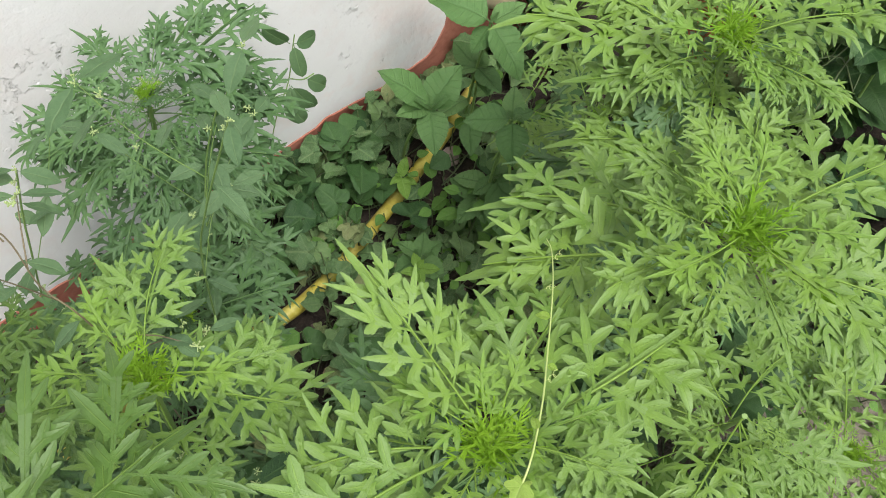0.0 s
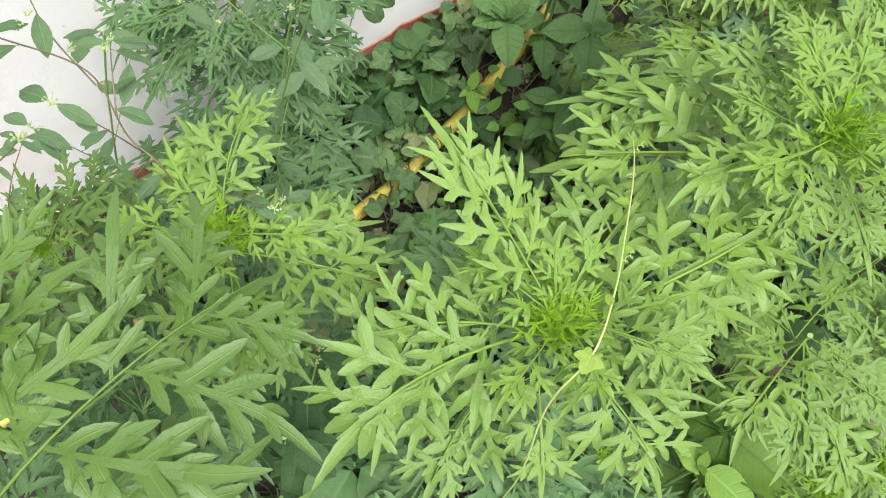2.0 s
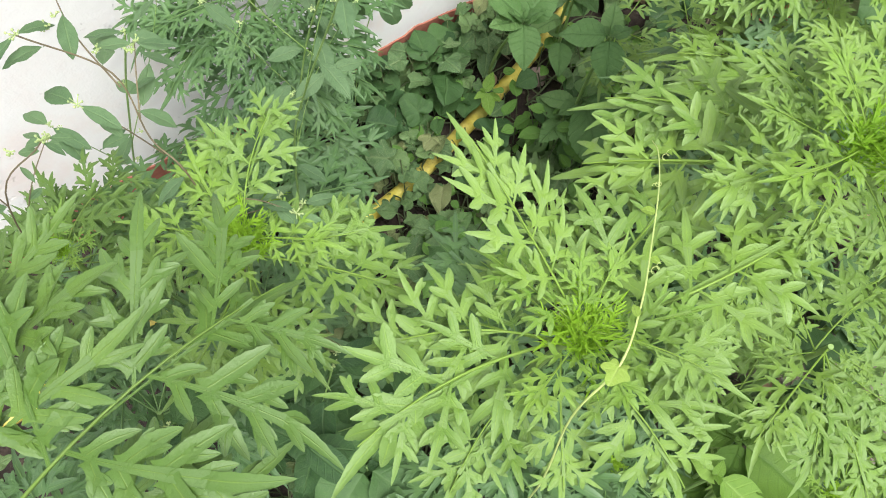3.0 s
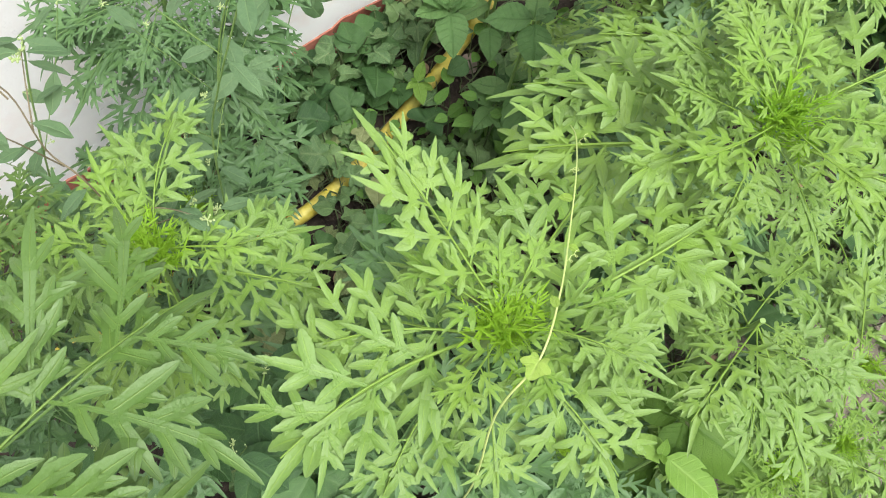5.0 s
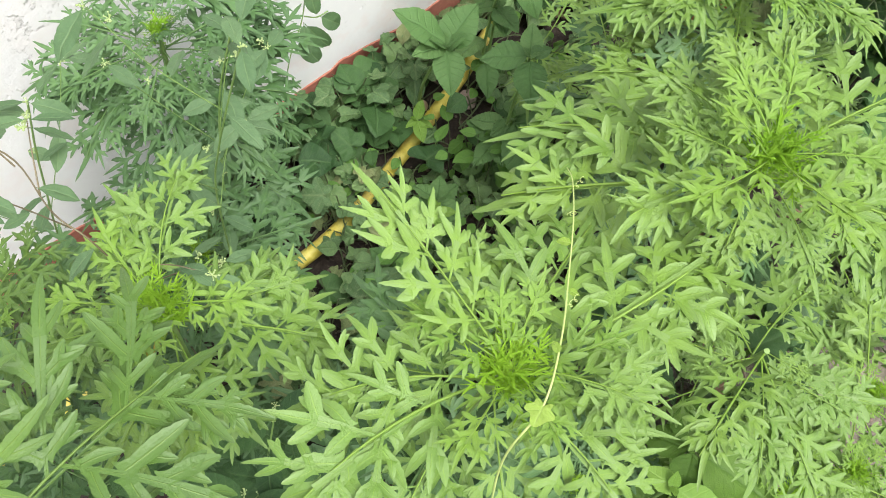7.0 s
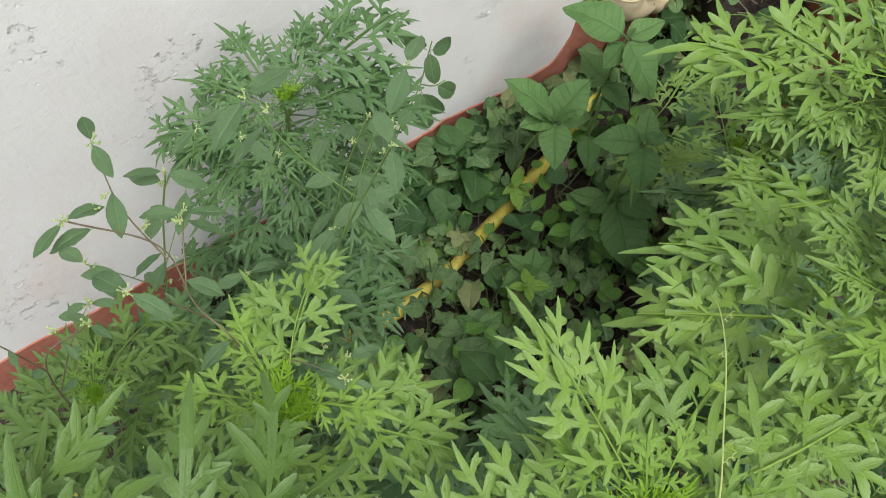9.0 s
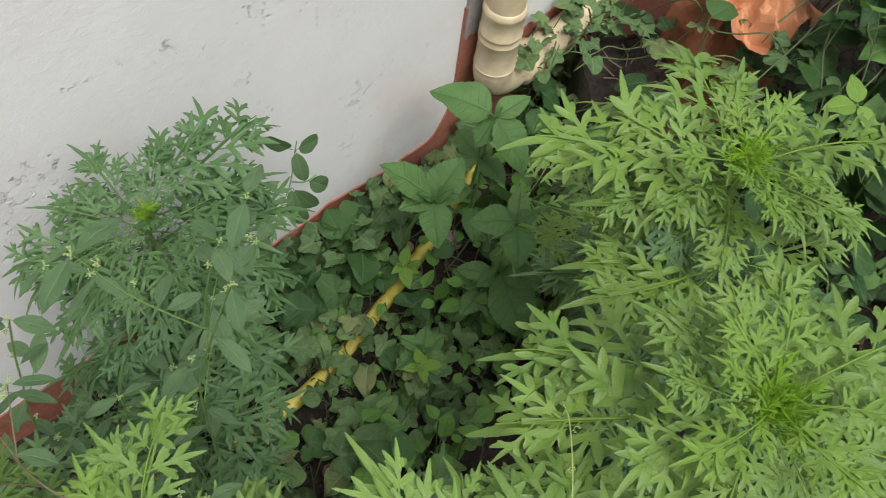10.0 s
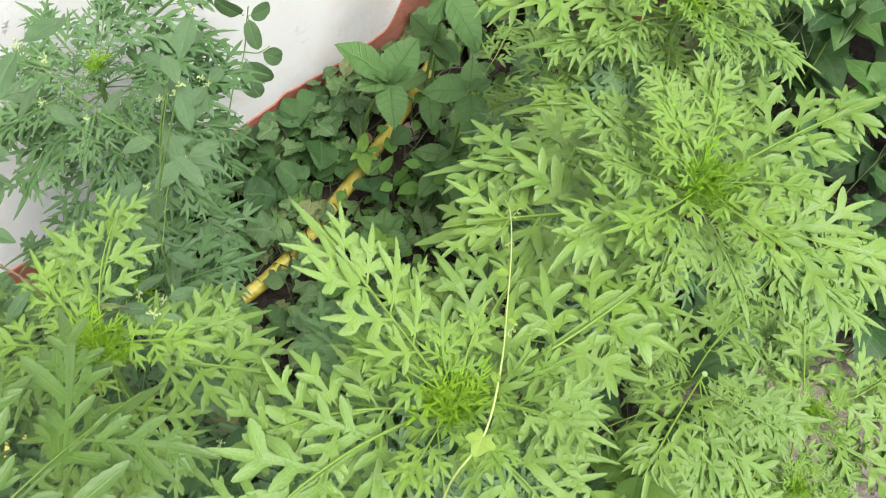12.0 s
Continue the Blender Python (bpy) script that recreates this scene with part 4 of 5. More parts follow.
# ---- herbs with oval leaves ----
def flower_knot(rng, at, size=0.0032):
    """A loose knot of tiny flower heads."""
    b = Build()
    for i in range(rng.randint(7, 12)):
        d = Vector((rng.uniform(-1, 1), rng.uniform(-1, 1), rng.uniform(-0.2, 1))) * size
        b.tube([at, at + d * 0.6, at + d], 0.0003, 4)
        b.ball(at + d, rng.uniform(0.0005, 0.001))
    return b.mesh("flower_head", M_FLOWER)


def herb(stems, seed, label, size=(0.035, 0.055), every=0.045, start=0.25, flowers=True, mat=None, meshes=None):
    """An upright herb: each stem a path from its foot; oval leaves along it, flower knots at joints and tips."""
    rng = random.Random(seed)
    root = thing("flowering_herb", stems[0][0], label, "plant", "flowering herbs by the wall")
    for k, way in enumerate(stems):
        pts = smooth_path(way, 7)
        b = Build()
        b.tube(pts, [(0.0008 if mat else 0.0012 if k == 0 else 0.0008) - 0.0003 * i / len(pts) - (0.0002 if k else 0) for i in range(len(pts))], 6)
        part("stem", b.mesh("stem", mat or M_STEM), root)
        total, last, side = 0.0, 0.0, rng.uniform(0, 6)
        length = sum((pts[i + 1] - pts[i]).length for i in range(len(pts) - 1))
        for i in range(1, len(pts)):
            total += (pts[i] - pts[i - 1]).length
            if total < (start if k == 0 else 0.1) * length or total - last < every * rng.uniform(0.7, 1.3):
                continue
            last = total
            side += 2.2 + rng.uniform(-0.4, 0.4)
            reach = rng.uniform(*size)
            tip = pts[i] + Vector((math.cos(side), math.sin(side), rng.uniform(-0.45, 0.25))) * reach
            tip.y = min(tip.y, wall_y(tip.x) - 0.01)
            part("leaf", (meshes or OVALS)[rng.randrange(4)], root, span(pts[i], tip, rng.uniform(-35, 35), rng.uniform(0.9, 1.15)))
            if flowers and total > 0.55 * length and rng.random() < 0.6:
                part("flower_head", flower_knot(rng, pts[i] + Vector((rng.uniform(-1, 1), rng.uniform(-1, 1), 1)) * 0.008), root, label="knot of tiny cream flowers")
        if flowers:
            part("flower_head", flower_knot(rng, pts[-1], 0.0038), root, label="knot of tiny cream flowers")
            for a in (0.3, 3.3):
                tip = pts[-1] + Vector((math.cos(side + a), math.sin(side + a), -0.2)) * rng.uniform(0.75, 1.0) * size[1]
                part("leaf", (meshes or OVALS)[rng.randrange(4)], root, span(pts[-1], tip, rng.uniform(-25, 25)))
    return root


herb([[(0.47, 0.74, 0), (0.485, 0.72, 0.4), (0.489, 0.707, 0.6), (0.497, 0.689, 0.7), (0.52, 0.656, 0.85)],
      [(0.497, 0.689, 0.7), (0.53, 0.70, 0.78), (0.575, 0.71, 0.84)], [(0.505, 0.68, 0.76), (0.47, 0.70, 0.83), (0.45, 0.72, 0.89)], [(0.49, 0.70, 0.62), (0.46, 0.68, 0.7), (0.44, 0.65, 0.77)], [(0.487, 0.71, 0.56), (0.525, 0.735, 0.61), (0.55, 0.735, 0.635)]],
     21, "tall herb with dull oval leaves and tiny cream flowers", (0.03, 0.043), 0.06)
herb([[(0.40, 0.72, 0), (0.39, 0.66, 0.45), (0.364, 0.613, 0.796), (0.353, 0.634, 0.845), (0.352, 0.654, 0.895), (0.316, 0.668, 0.945)],
      [(0.356, 0.628, 0.83), (0.338, 0.627, 0.885), (0.322, 0.621, 0.93)], [(0.353, 0.64, 0.86), (0.366, 0.66, 0.875), (0.375, 0.67, 0.89)], [(0.352, 0.65, 0.885), (0.345, 0.675, 0.92), (0.35, 0.7, 0.95)],
      [(0.372, 0.63, 0.7), (0.405, 0.6, 0.735), (0.425, 0.58, 0.75)], [(0.368, 0.62, 0.76), (0.39, 0.58, 0.80), (0.405, 0.55, 0.81)]],
     22, "thin brown-stemmed herb with oval leaves and flower knots", (0.02, 0.029), 0.045, 0.75, True, M_BROWNSTEM)
herb([[(0.21, 0.78, 0), (0.235, 0.72, 0.5), (0.255, 0.672, 0.8), (0.296, 0.633, 0.9)], [(0.255, 0.672, 0.8), (0.25, 0.66, 0.88), (0.24, 0.66, 0.93)], [(0.245, 0.69, 0.72), (0.275, 0.685, 0.79), (0.3, 0.68, 0.835)]],
     23, "thin brown-stemmed herb with flower knots beside the wall", (0.012, 0.019), 0.06, 0.6, True, M_BROWNSTEM)
herb([[(0.37, 0.53, 0), (0.355, 0.50, 0.35), (0.353, 0.487, 0.5), (0.392, 0.505, 0.6)], [(0.353, 0.487, 0.5), (0.33, 0.47, 0.56), (0.33, 0.46, 0.62)], [(0.355, 0.49, 0.45), (0.40, 0.46, 0.52), (0.42, 0.45, 0.57)]],
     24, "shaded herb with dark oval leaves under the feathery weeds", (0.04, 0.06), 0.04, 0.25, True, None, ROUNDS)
herb([[(0.52, 0.80, 0), (0.53, 0.79, 0.4), (0.545, 0.77, 0.62), (0.565, 0.75, 0.74)], [(0.535, 0.785, 0.5), (0.58, 0.78, 0.6), (0.61, 0.77, 0.66)], [(0.54, 0.78, 0.55), (0.5, 0.79, 0.65), (0.47, 0.80, 0.73)]],
     26, "bushy herb with dull oval leaves and tiny cream flowers", (0.03, 0.044), 0.055)
herb([[(0.33, 0.86, 0), (0.35, 0.84, 0.4), (0.38, 0.82, 0.62), (0.40, 0.80, 0.74)], [(0.36, 0.835, 0.5), (0.33, 0.82, 0.6), (0.31, 0.80, 0.68)], [(0.37, 0.83, 0.55), (0.42, 0.84, 0.64), (0.45, 0.85, 0.7)]],
     27, "bushy herb with dull oval leaves near the wall foot", (0.03, 0.044), 0.055)
herb([[(0.30, 0.60, 0), (0.31, 0.58, 0.35), (0.33, 0.57, 0.55), (0.36, 0.56, 0.62)], [(0.32, 0.575, 0.45), (0.28, 0.56, 0.52), (0.25, 0.55, 0.58)]],
     28, "shaded herb with dark oval leaves between taller weeds", (0.04, 0.06), 0.04, 0.25, True, None, ROUNDS)
herb([[(0.42, 0.84, 0), (0.43, 0.82, 0.3), (0.44, 0.80, 0.5)], [(0.427, 0.826, 0.22), (0.39, 0.83, 0.36), (0.37, 0.82, 0.47)], [(0.43, 0.82, 0.3), (0.475, 0.81, 0.42), (0.495, 0.79, 0.5)], [(0.43, 0.82, 0.28), (0.40, 0.77, 0.38), (0.39, 0.74, 0.46)]],
     29, "leafy herb with oval leaves and tiny cream flowers below taller weeds", (0.032, 0.046), 0.04)


def wall_herb():
    """A slim herb whose leaves stand out one by one against the wall: stem, then leaves from foot to tip."""
    root = thing("slim_herb", (0.735, 0.98, 0), "slim herb with dark oval leaves against the white wall", "plant", "flowering herbs by the wall")
    ways = ([(0.735, 0.98, 0), (0.728, 0.945, 0.25), (0.735, 0.925, 0.376), (0.762, 0.925, 0.435), (0.774, 0.925, 0.492), (0.779, 0.925, 0.515)], [(0.766, 0.925, 0.44), (0.782, 0.92, 0.43), (0.8, 0.918, 0.43)])
    for way in ways:
        b = Build()
        b.tube(smooth_path(way, 6), 0.0009, 6)
        part("stem", b.mesh("stem", M_STEM), root)
    leaves = (((0.771, 0.925, 0.505), (0.732, 0.93, 0.556)), ((0.775, 0.923, 0.503), (0.768, 0.9, 0.452)), ((0.776, 0.925, 0.5), (0.828, 0.93, 0.476)), ((0.786, 0.92, 0.43), (0.824, 0.91, 0.384)),
              ((0.764, 0.925, 0.43), (0.75, 0.9, 0.39)), ((0.766, 0.925, 0.425), (0.794, 0.905, 0.36)), ((0.752, 0.925, 0.41), (0.772, 0.9, 0.35)), ((0.728, 0.945, 0.36), (0.694, 0.925, 0.472)), ((0.73, 0.94, 0.33), (0.69, 0.915, 0.34)))
    for i, (foot, tip) in enumerate(leaves):
        part("leaf", WALL_OVALS[i % 4], root, span(foot, Vector(foot) + (Vector(tip) - Vector(foot)) * 0.88, (i * 37) % 50 - 25, 0.95, Vector((-0.4, -0.7, 0.5))))


wall_herb()


# ---- broad-leaved plants with opposite leaves ----
def broad_plant(foot, top, leaves, seed, label, lower=2, meshes=None, size=0.06):
    """A soft stem with a crown of listed leaves (azimuth, reach, rise) and a few opposite pairs below."""
    rng = random.Random(seed)
    meshes = meshes or BROADS
    foot, top = Vector(foot), Vector(top)
    root = thing("broad_leaved_weed", foot, label, "plant", "broad-leaved weeds by the hose")
    pts = smooth_path([foot, foot.lerp(top, 0.5) + Vector((rng.uniform(-1, 1), rng.uniform(-1, 1), 0)) * 0.012, top], 6)
    b = Build()
    b.tube(pts, [0.0035 - 0.0015 * i / len(pts) for i in range(len(pts))], 7)
    part("stem", b.mesh("stem", M_STEM), root)
    for i, (az, reach, rise) in enumerate(leaves):
        a = radians(az)
        part("leaf", meshes[(i + seed) % len(meshes)], root, span(top - UP * 0.004 * (i % 3), top + Vector((math.cos(a) * reach, math.sin(a) * reach, rise)), rng.uniform(-10, 10), rng.uniform(0.95, 1.1)))
    for i in range(2):
        a = i * math.pi + seed
        part("bud_leaf", meshes[i % len(meshes)], root, span(top, top + Vector((math.cos(a) * 0.012, math.sin(a) * 0.012, 0.014))))
    for k in range(lower):
        p = pts[int(len(pts) * (0.45 + 0.4 * k / max(lower, 1)))]
        a = seed + k * 1.57
        for sign in (0, math.pi):
            reach = size * rng.uniform(0.8, 1.2)
            tip = p + Vector((math.cos(a + sign) * reach, math.sin(a + sign) * reach, rng.uniform(-0.02, 0.015)))
            tip.y = min(tip.y, wall_y(tip.x) - 0.01)
            part("leaf", meshes[(k + int(sign)) % len(meshes)], root, span(p, tip, rng.uniform(-20, 20)))
    return root


broad_plant((0.985, 0.92, 0), (0.979, 0.864, 0.258), [(122, 0.08, 0.062), (-126, 0.074, -0.02), (4, 0.058, 0.05), (166, 0.06, 0.015), (159, 0.026, 0.03), (-42, 0.024, 0.03)], 1, "soft green broad-leaved weed with veined pointed leaves", 0)
broad_plant((1.0, 0.74, 0), (0.958, 0.699, 0.414), [(131, 0.067, -0.01), (-131, 0.055, -0.03), (40, 0.051, 0.01), (-13, 0.036, 0.0)], 2, "soft green broad-leaved weed beside the hose end", 1)
broad_plant((1.12, 0.90, 0), (1.091, 0.861, 0.37), [(118, 0.095, 0.03), (-11, 0.065, 0.01), (-170, 0.045, -0.03), (-91, 0.085, -0.05)], 3, "taller broad-leaved weed below the drain pipe", 2)
broad_plant((1.11, 0.89, 0), (1.098, 0.871, 0.25), [(135, 0.045, -0.01), (-111, 0.045, -0.02), (29, 0.03, 0.01)], 4, "small broad-leaved weed below the drain pipe", 1)
broad_plant((0.85, 0.735, 0), (0.838, 0.725, 0.13), [(171, 0.052, 0.0), (-91, 0.052, 0.0), (42, 0.04, 0.01), (108, 0.045, 0.01), (-122, 0.05, -0.02), (0, 0.045, 0)], 5, "low crinkled broad-leaved weed over the soil", 1, None, 0.04)
broad_plant((0.935, 0.872, 0), (0.93, 0.868, 0.10), [(177, 0.025, 0.0), (32, 0.028, 0.02), (-69, 0.03, 0.0), (-117, 0.04, -0.01)], 6, "bright young broad-leaved weed beside the hose", 0, LIMES[:1], 0.03)
broad_plant((0.815, 0.71, 0), (0.812, 0.706, 0.15), [(60, 0.03, 0.0), (-40, 0.034, 0.0), (150, 0.028, 0.0), (-120, 0.03, 0.0)], 19, "small fresh green weed over darker leaves", 0, LIMES[:1], 0.03)
broad_plant((1.01, 0.735, 0), (1.0, 0.73, 0.19), [(-106, 0.105, -0.06), (-63, 0.075, 0.0), (168, 0.04, -0.02), (30, 0.06, -0.01)], 7, "broad-leaved weed with one long dark leaf", 1, BROADS, 0.05)
broad_plant((0.72, 0.70, 0), (0.715, 0.695, 0.12), [(10, 0.05, 0), (100, 0.045, 0), (190, 0.05, -0.01), (280, 0.05, -0.01)], 8, "low broad-leaved weed in the shade", 1, BROADS, 0.04)
broad_plant((0.74, 0.20, 0), (0.708, 0.222, 0.43), [(-78, 0.12, -0.01), (40, 0.07, -0.02), (110, 0.06, -0.02), (-150, 0.06, -0.03)], 9, "broad-leaved weed with large bright veined leaves", 1, GLOWS, 0.06)
broad_plant((0.67, 0.22, 0), (0.658, 0.214, 0.44), [(-80, 0.08, -0.01), (100, 0.035, 0.0)], 10, "small weed with yellow-green leaves", 0, LIMES, 0.05)
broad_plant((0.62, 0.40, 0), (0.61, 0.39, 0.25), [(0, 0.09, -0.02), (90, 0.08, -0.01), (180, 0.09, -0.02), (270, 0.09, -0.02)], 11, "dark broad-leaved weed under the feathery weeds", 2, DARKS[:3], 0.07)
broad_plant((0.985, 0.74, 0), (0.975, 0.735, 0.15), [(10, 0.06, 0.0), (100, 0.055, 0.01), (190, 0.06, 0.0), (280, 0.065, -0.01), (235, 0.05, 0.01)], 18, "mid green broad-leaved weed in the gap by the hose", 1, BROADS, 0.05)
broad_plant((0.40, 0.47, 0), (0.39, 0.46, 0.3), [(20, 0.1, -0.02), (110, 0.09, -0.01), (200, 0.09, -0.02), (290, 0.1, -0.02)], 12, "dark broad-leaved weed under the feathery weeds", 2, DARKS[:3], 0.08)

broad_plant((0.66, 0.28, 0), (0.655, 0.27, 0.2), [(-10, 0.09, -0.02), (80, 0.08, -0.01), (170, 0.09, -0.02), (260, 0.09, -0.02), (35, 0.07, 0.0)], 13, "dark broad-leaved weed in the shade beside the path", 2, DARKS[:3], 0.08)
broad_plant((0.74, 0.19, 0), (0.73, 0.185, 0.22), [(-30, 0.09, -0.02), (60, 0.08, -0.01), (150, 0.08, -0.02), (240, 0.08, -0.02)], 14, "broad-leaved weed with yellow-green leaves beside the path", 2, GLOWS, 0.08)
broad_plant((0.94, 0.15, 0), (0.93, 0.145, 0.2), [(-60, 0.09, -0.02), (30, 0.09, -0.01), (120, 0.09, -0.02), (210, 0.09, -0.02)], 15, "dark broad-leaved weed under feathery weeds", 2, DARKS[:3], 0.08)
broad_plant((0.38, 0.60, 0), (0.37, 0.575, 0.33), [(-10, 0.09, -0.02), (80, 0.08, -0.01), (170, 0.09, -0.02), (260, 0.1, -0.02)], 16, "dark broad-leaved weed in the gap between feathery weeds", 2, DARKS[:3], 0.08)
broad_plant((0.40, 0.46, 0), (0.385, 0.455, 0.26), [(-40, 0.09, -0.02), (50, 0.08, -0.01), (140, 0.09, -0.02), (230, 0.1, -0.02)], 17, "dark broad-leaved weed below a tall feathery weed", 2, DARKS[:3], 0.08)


# ---- creepers over the soil ----
def creeper(start, az, length, seed, label, meshes, size, rise, rng_leaf=(0.02, 0.07), gap=0.03, name="creeper", mat=None, tilt=0.35, over=False):
    """A runner that wanders from start along azimuth az; leaves on short stalks to both sides."""
    rng = random.Random(seed)
    pts, p, a = [], Vector(start), radians(az)
    n = max(4, int(length / gap))
    for i in range(n + 1):
        pts.append(p.copy())
        a += rng.uniform(-0.5, 0.5)
        p = p + Vector((math.cos(a), math.sin(a), 0)) * gap
        p.y = min(p.y, wall_y(p.x) - 0.03)
        p.z = max(0.006, rise(p.x, p.y) + rng.uniform(-0.008, 0.008))
    root = thing(name, pts[0], label, "creeper" if name == "creeper" else "vine", name + "s")
    b = Build()
    b.tube(smooth_path(pts, 3), 0.0013 if name == "creeper" else 0.0015, 5)
    part("stem", b.mesh("stem", mat or M_RUNNER), root)
    for i, q in enumerate(pts):
        side = a + (1.57 if i % 2 else -1.57) + rng.uniform(-0.9, 0.9)
        up = rng.uniform(*rng_leaf)
        foot = q + Vector((math.cos(side), math.sin(side), 0)) * size * 0.35 + UP * up
        reach = size * rng.uniform(0.65, 1.3)
        turn = side + rng.uniform(-1.2, 1.2)
        tip = foot + Vector((math.cos(turn), math.sin(turn), rng.uniform(-tilt, tilt * 0.6))) * reach
        tip.z = max(tip.z, 0.012)
        if max(foot.y, tip.y) > wall_y(tip.x) - 0.012:
            shift = max(foot.y, tip.y) - wall_y(tip.x) + 0.012
            foot.y, tip.y = foot.y - shift, tip.y - shift
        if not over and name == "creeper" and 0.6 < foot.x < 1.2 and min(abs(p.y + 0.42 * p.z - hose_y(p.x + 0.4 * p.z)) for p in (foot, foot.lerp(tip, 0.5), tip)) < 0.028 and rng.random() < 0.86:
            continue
        if name == "creeper" and any(math.hypot(p.x + 0.4 * p.z - 1.075, p.y + 0.42 * p.z - 0.865) < 0.058 for p in (foot, tip)) and rng.random() < 0.85:
            continue
        if name == "climbing_vine" and 1.3 < foot.x < 1.72 and 0.62 < foot.y < 0.92 and rng.random() < 0.7:
            continue
        if not over and 1.22 < foot.x < 1.5 and 0.22 < foot.y < 0.46 and foot.z < 0.4 and rng.random() < 0.7:
            continue
        part("leaf", meshes[rng.randrange(len(meshes))], root, span(foot, tip, rng.uniform(-28, 28), rng.uniform(0.9, 1.15)))
        s = Build()
        s.tube([q, q.lerp(foot, 0.6) + UP * 0.004, foot], 0.0011, 4)
        part("stalk", s.mesh("stalk", mat or M_RUNNER), root)
    return root


def low(x, y):
    return 0.015


grng = random.Random(5)
for i in range(46):
    x, y = grng.uniform(0.42, 1.3), grng.uniform(0.6, 1.0)
    if abs(y - (0.83 + 0.28 * max(0.0, x - 0.75))) < 0.035 and i % 2:
        y += 0.08
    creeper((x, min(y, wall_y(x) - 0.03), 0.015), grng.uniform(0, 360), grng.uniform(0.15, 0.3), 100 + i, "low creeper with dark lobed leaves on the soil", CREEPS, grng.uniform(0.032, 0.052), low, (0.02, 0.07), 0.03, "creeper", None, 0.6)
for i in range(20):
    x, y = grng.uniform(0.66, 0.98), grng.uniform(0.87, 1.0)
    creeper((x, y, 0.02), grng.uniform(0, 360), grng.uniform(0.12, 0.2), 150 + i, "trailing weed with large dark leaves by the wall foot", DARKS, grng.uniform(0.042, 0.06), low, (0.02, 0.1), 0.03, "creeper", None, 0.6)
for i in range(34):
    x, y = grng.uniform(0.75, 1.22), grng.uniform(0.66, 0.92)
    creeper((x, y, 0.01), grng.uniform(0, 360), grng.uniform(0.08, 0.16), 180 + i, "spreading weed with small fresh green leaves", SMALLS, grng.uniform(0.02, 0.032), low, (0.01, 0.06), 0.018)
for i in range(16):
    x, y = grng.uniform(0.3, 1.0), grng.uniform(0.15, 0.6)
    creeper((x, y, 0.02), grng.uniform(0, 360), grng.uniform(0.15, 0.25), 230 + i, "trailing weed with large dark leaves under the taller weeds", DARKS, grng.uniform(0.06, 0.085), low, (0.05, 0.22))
for i in range(30):
    x, y = grng.uniform(0.15, 1.15), grng.uniform(0.05, 0.62)
    creeper((x, y, 0.015), grng.uniform(0, 360), grng.uniform(0.15, 0.3), 200 + i, "low creeper with dark leaves in the shade of the weeds", CREEPS, grng.uniform(0.035, 0.055), low)
for i in range(14):
    x = 0.44 + 0.057 * i
    creeper((x, wall_y(x) - 0.05, 0.03), grng.choice((0, 180)), grng.uniform(0.12, 0.2), 330 + i, "creeper with dark leaves piled against the wall foot", CREEPS, grng.uniform(0.035, 0.052), lambda px, py: 0.06, (0.0, 0.075), 0.03, "creeper", None, 0.7)
for i in range(8):
    x, y = grng.uniform(0.0, 0.4), grng.uniform(0.65, 0.92)
    creeper((x, y, 0.015), grng.uniform(0, 360), grng.uniform(0.15, 0.3), 300 + i, "low creeper with dark leaves along the wall foot", CREEPS, grng.uniform(0.035, 0.055), low)

for x, y in ((0.64, 0.70), (0.60, 0.66), (0.70, 0.68), (0.56, 0.72), (0.66, 0.62), (0.74, 0.62), (0.62, 0.58), (0.55, 0.60), (0.50, 0.68), (0.8, 0.66)):
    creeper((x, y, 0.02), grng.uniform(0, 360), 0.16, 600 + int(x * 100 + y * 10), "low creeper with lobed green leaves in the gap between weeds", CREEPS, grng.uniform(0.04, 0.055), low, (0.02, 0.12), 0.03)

for i, (x, y) in enumerate(((0.83, 0.87), (0.80, 0.86), (0.85, 0.835), (0.71, 0.835))):
    creeper((x, y, 0.03), 200 + 25 * i, 0.09, 680 + i, "tattered creeper lying across the yellow hose", CREEPS[3:], 0.036, lambda px, py: 0.05, (0.01, 0.04), 0.03, "creeper", None, 0.5, True)

for i in range(14):
    x, y = grng.uniform(1.12, 1.5), grng.uniform(0.1, 0.36)
    creeper((x, y, 0.01), grng.uniform(0, 360), grng.uniform(0.1, 0.16), 640 + i, "spreading weed with tiny round leaves on dark soil", SMALLS, grng.uniform(0.014, 0.022), low, (0.005, 0.04), 0.014)

for i, (x, y) in enumerate(((0.99, 0.75), (0.96, 0.73), (1.03, 0.76), (1.0, 0.70), (0.95, 0.67), (1.05, 0.72), (0.70, 0.70), (0.73, 0.66), (0.76, 0.61), (0.68, 0.72), (0.82, 0.58), (0.80, 0.55))):
    creeper((x, y, 0.02), grng.uniform(0, 360), 0.15, 660 + i, "spreading weed with fresh green pointed leaves", SMALLS, grng.uniform(0.03, 0.042), low, (0.03, 0.15), 0.022)


# ---- climbing vines beyond the sack ----
def heap(x, y):
    """How high the tangle of vines lies."""
    rise = max(0.0, min(1.0, (x - 1.18) / 0.45))
    fade = max(0.0, min(1.0, (1.02 - y) / 0.2)) * max(0.0, min(1.0, (y - 0.12) / 0.3))
    return 0.05 + 0.45 * rise * fade


for i in range(34):
    x, y = grng.uniform(1.15, 2.1), grng.uniform(0.1, 0.72)
    creeper((x, y, 0.02), grng.uniform(0, 360), grng.uniform(0.2, 0.3), 500 + i, "trailing weed with large dark leaves under the vines", DARKS[:3] + VINES, grng.uniform(0.06, 0.09), low, (0.03, 0.2), 0.04)
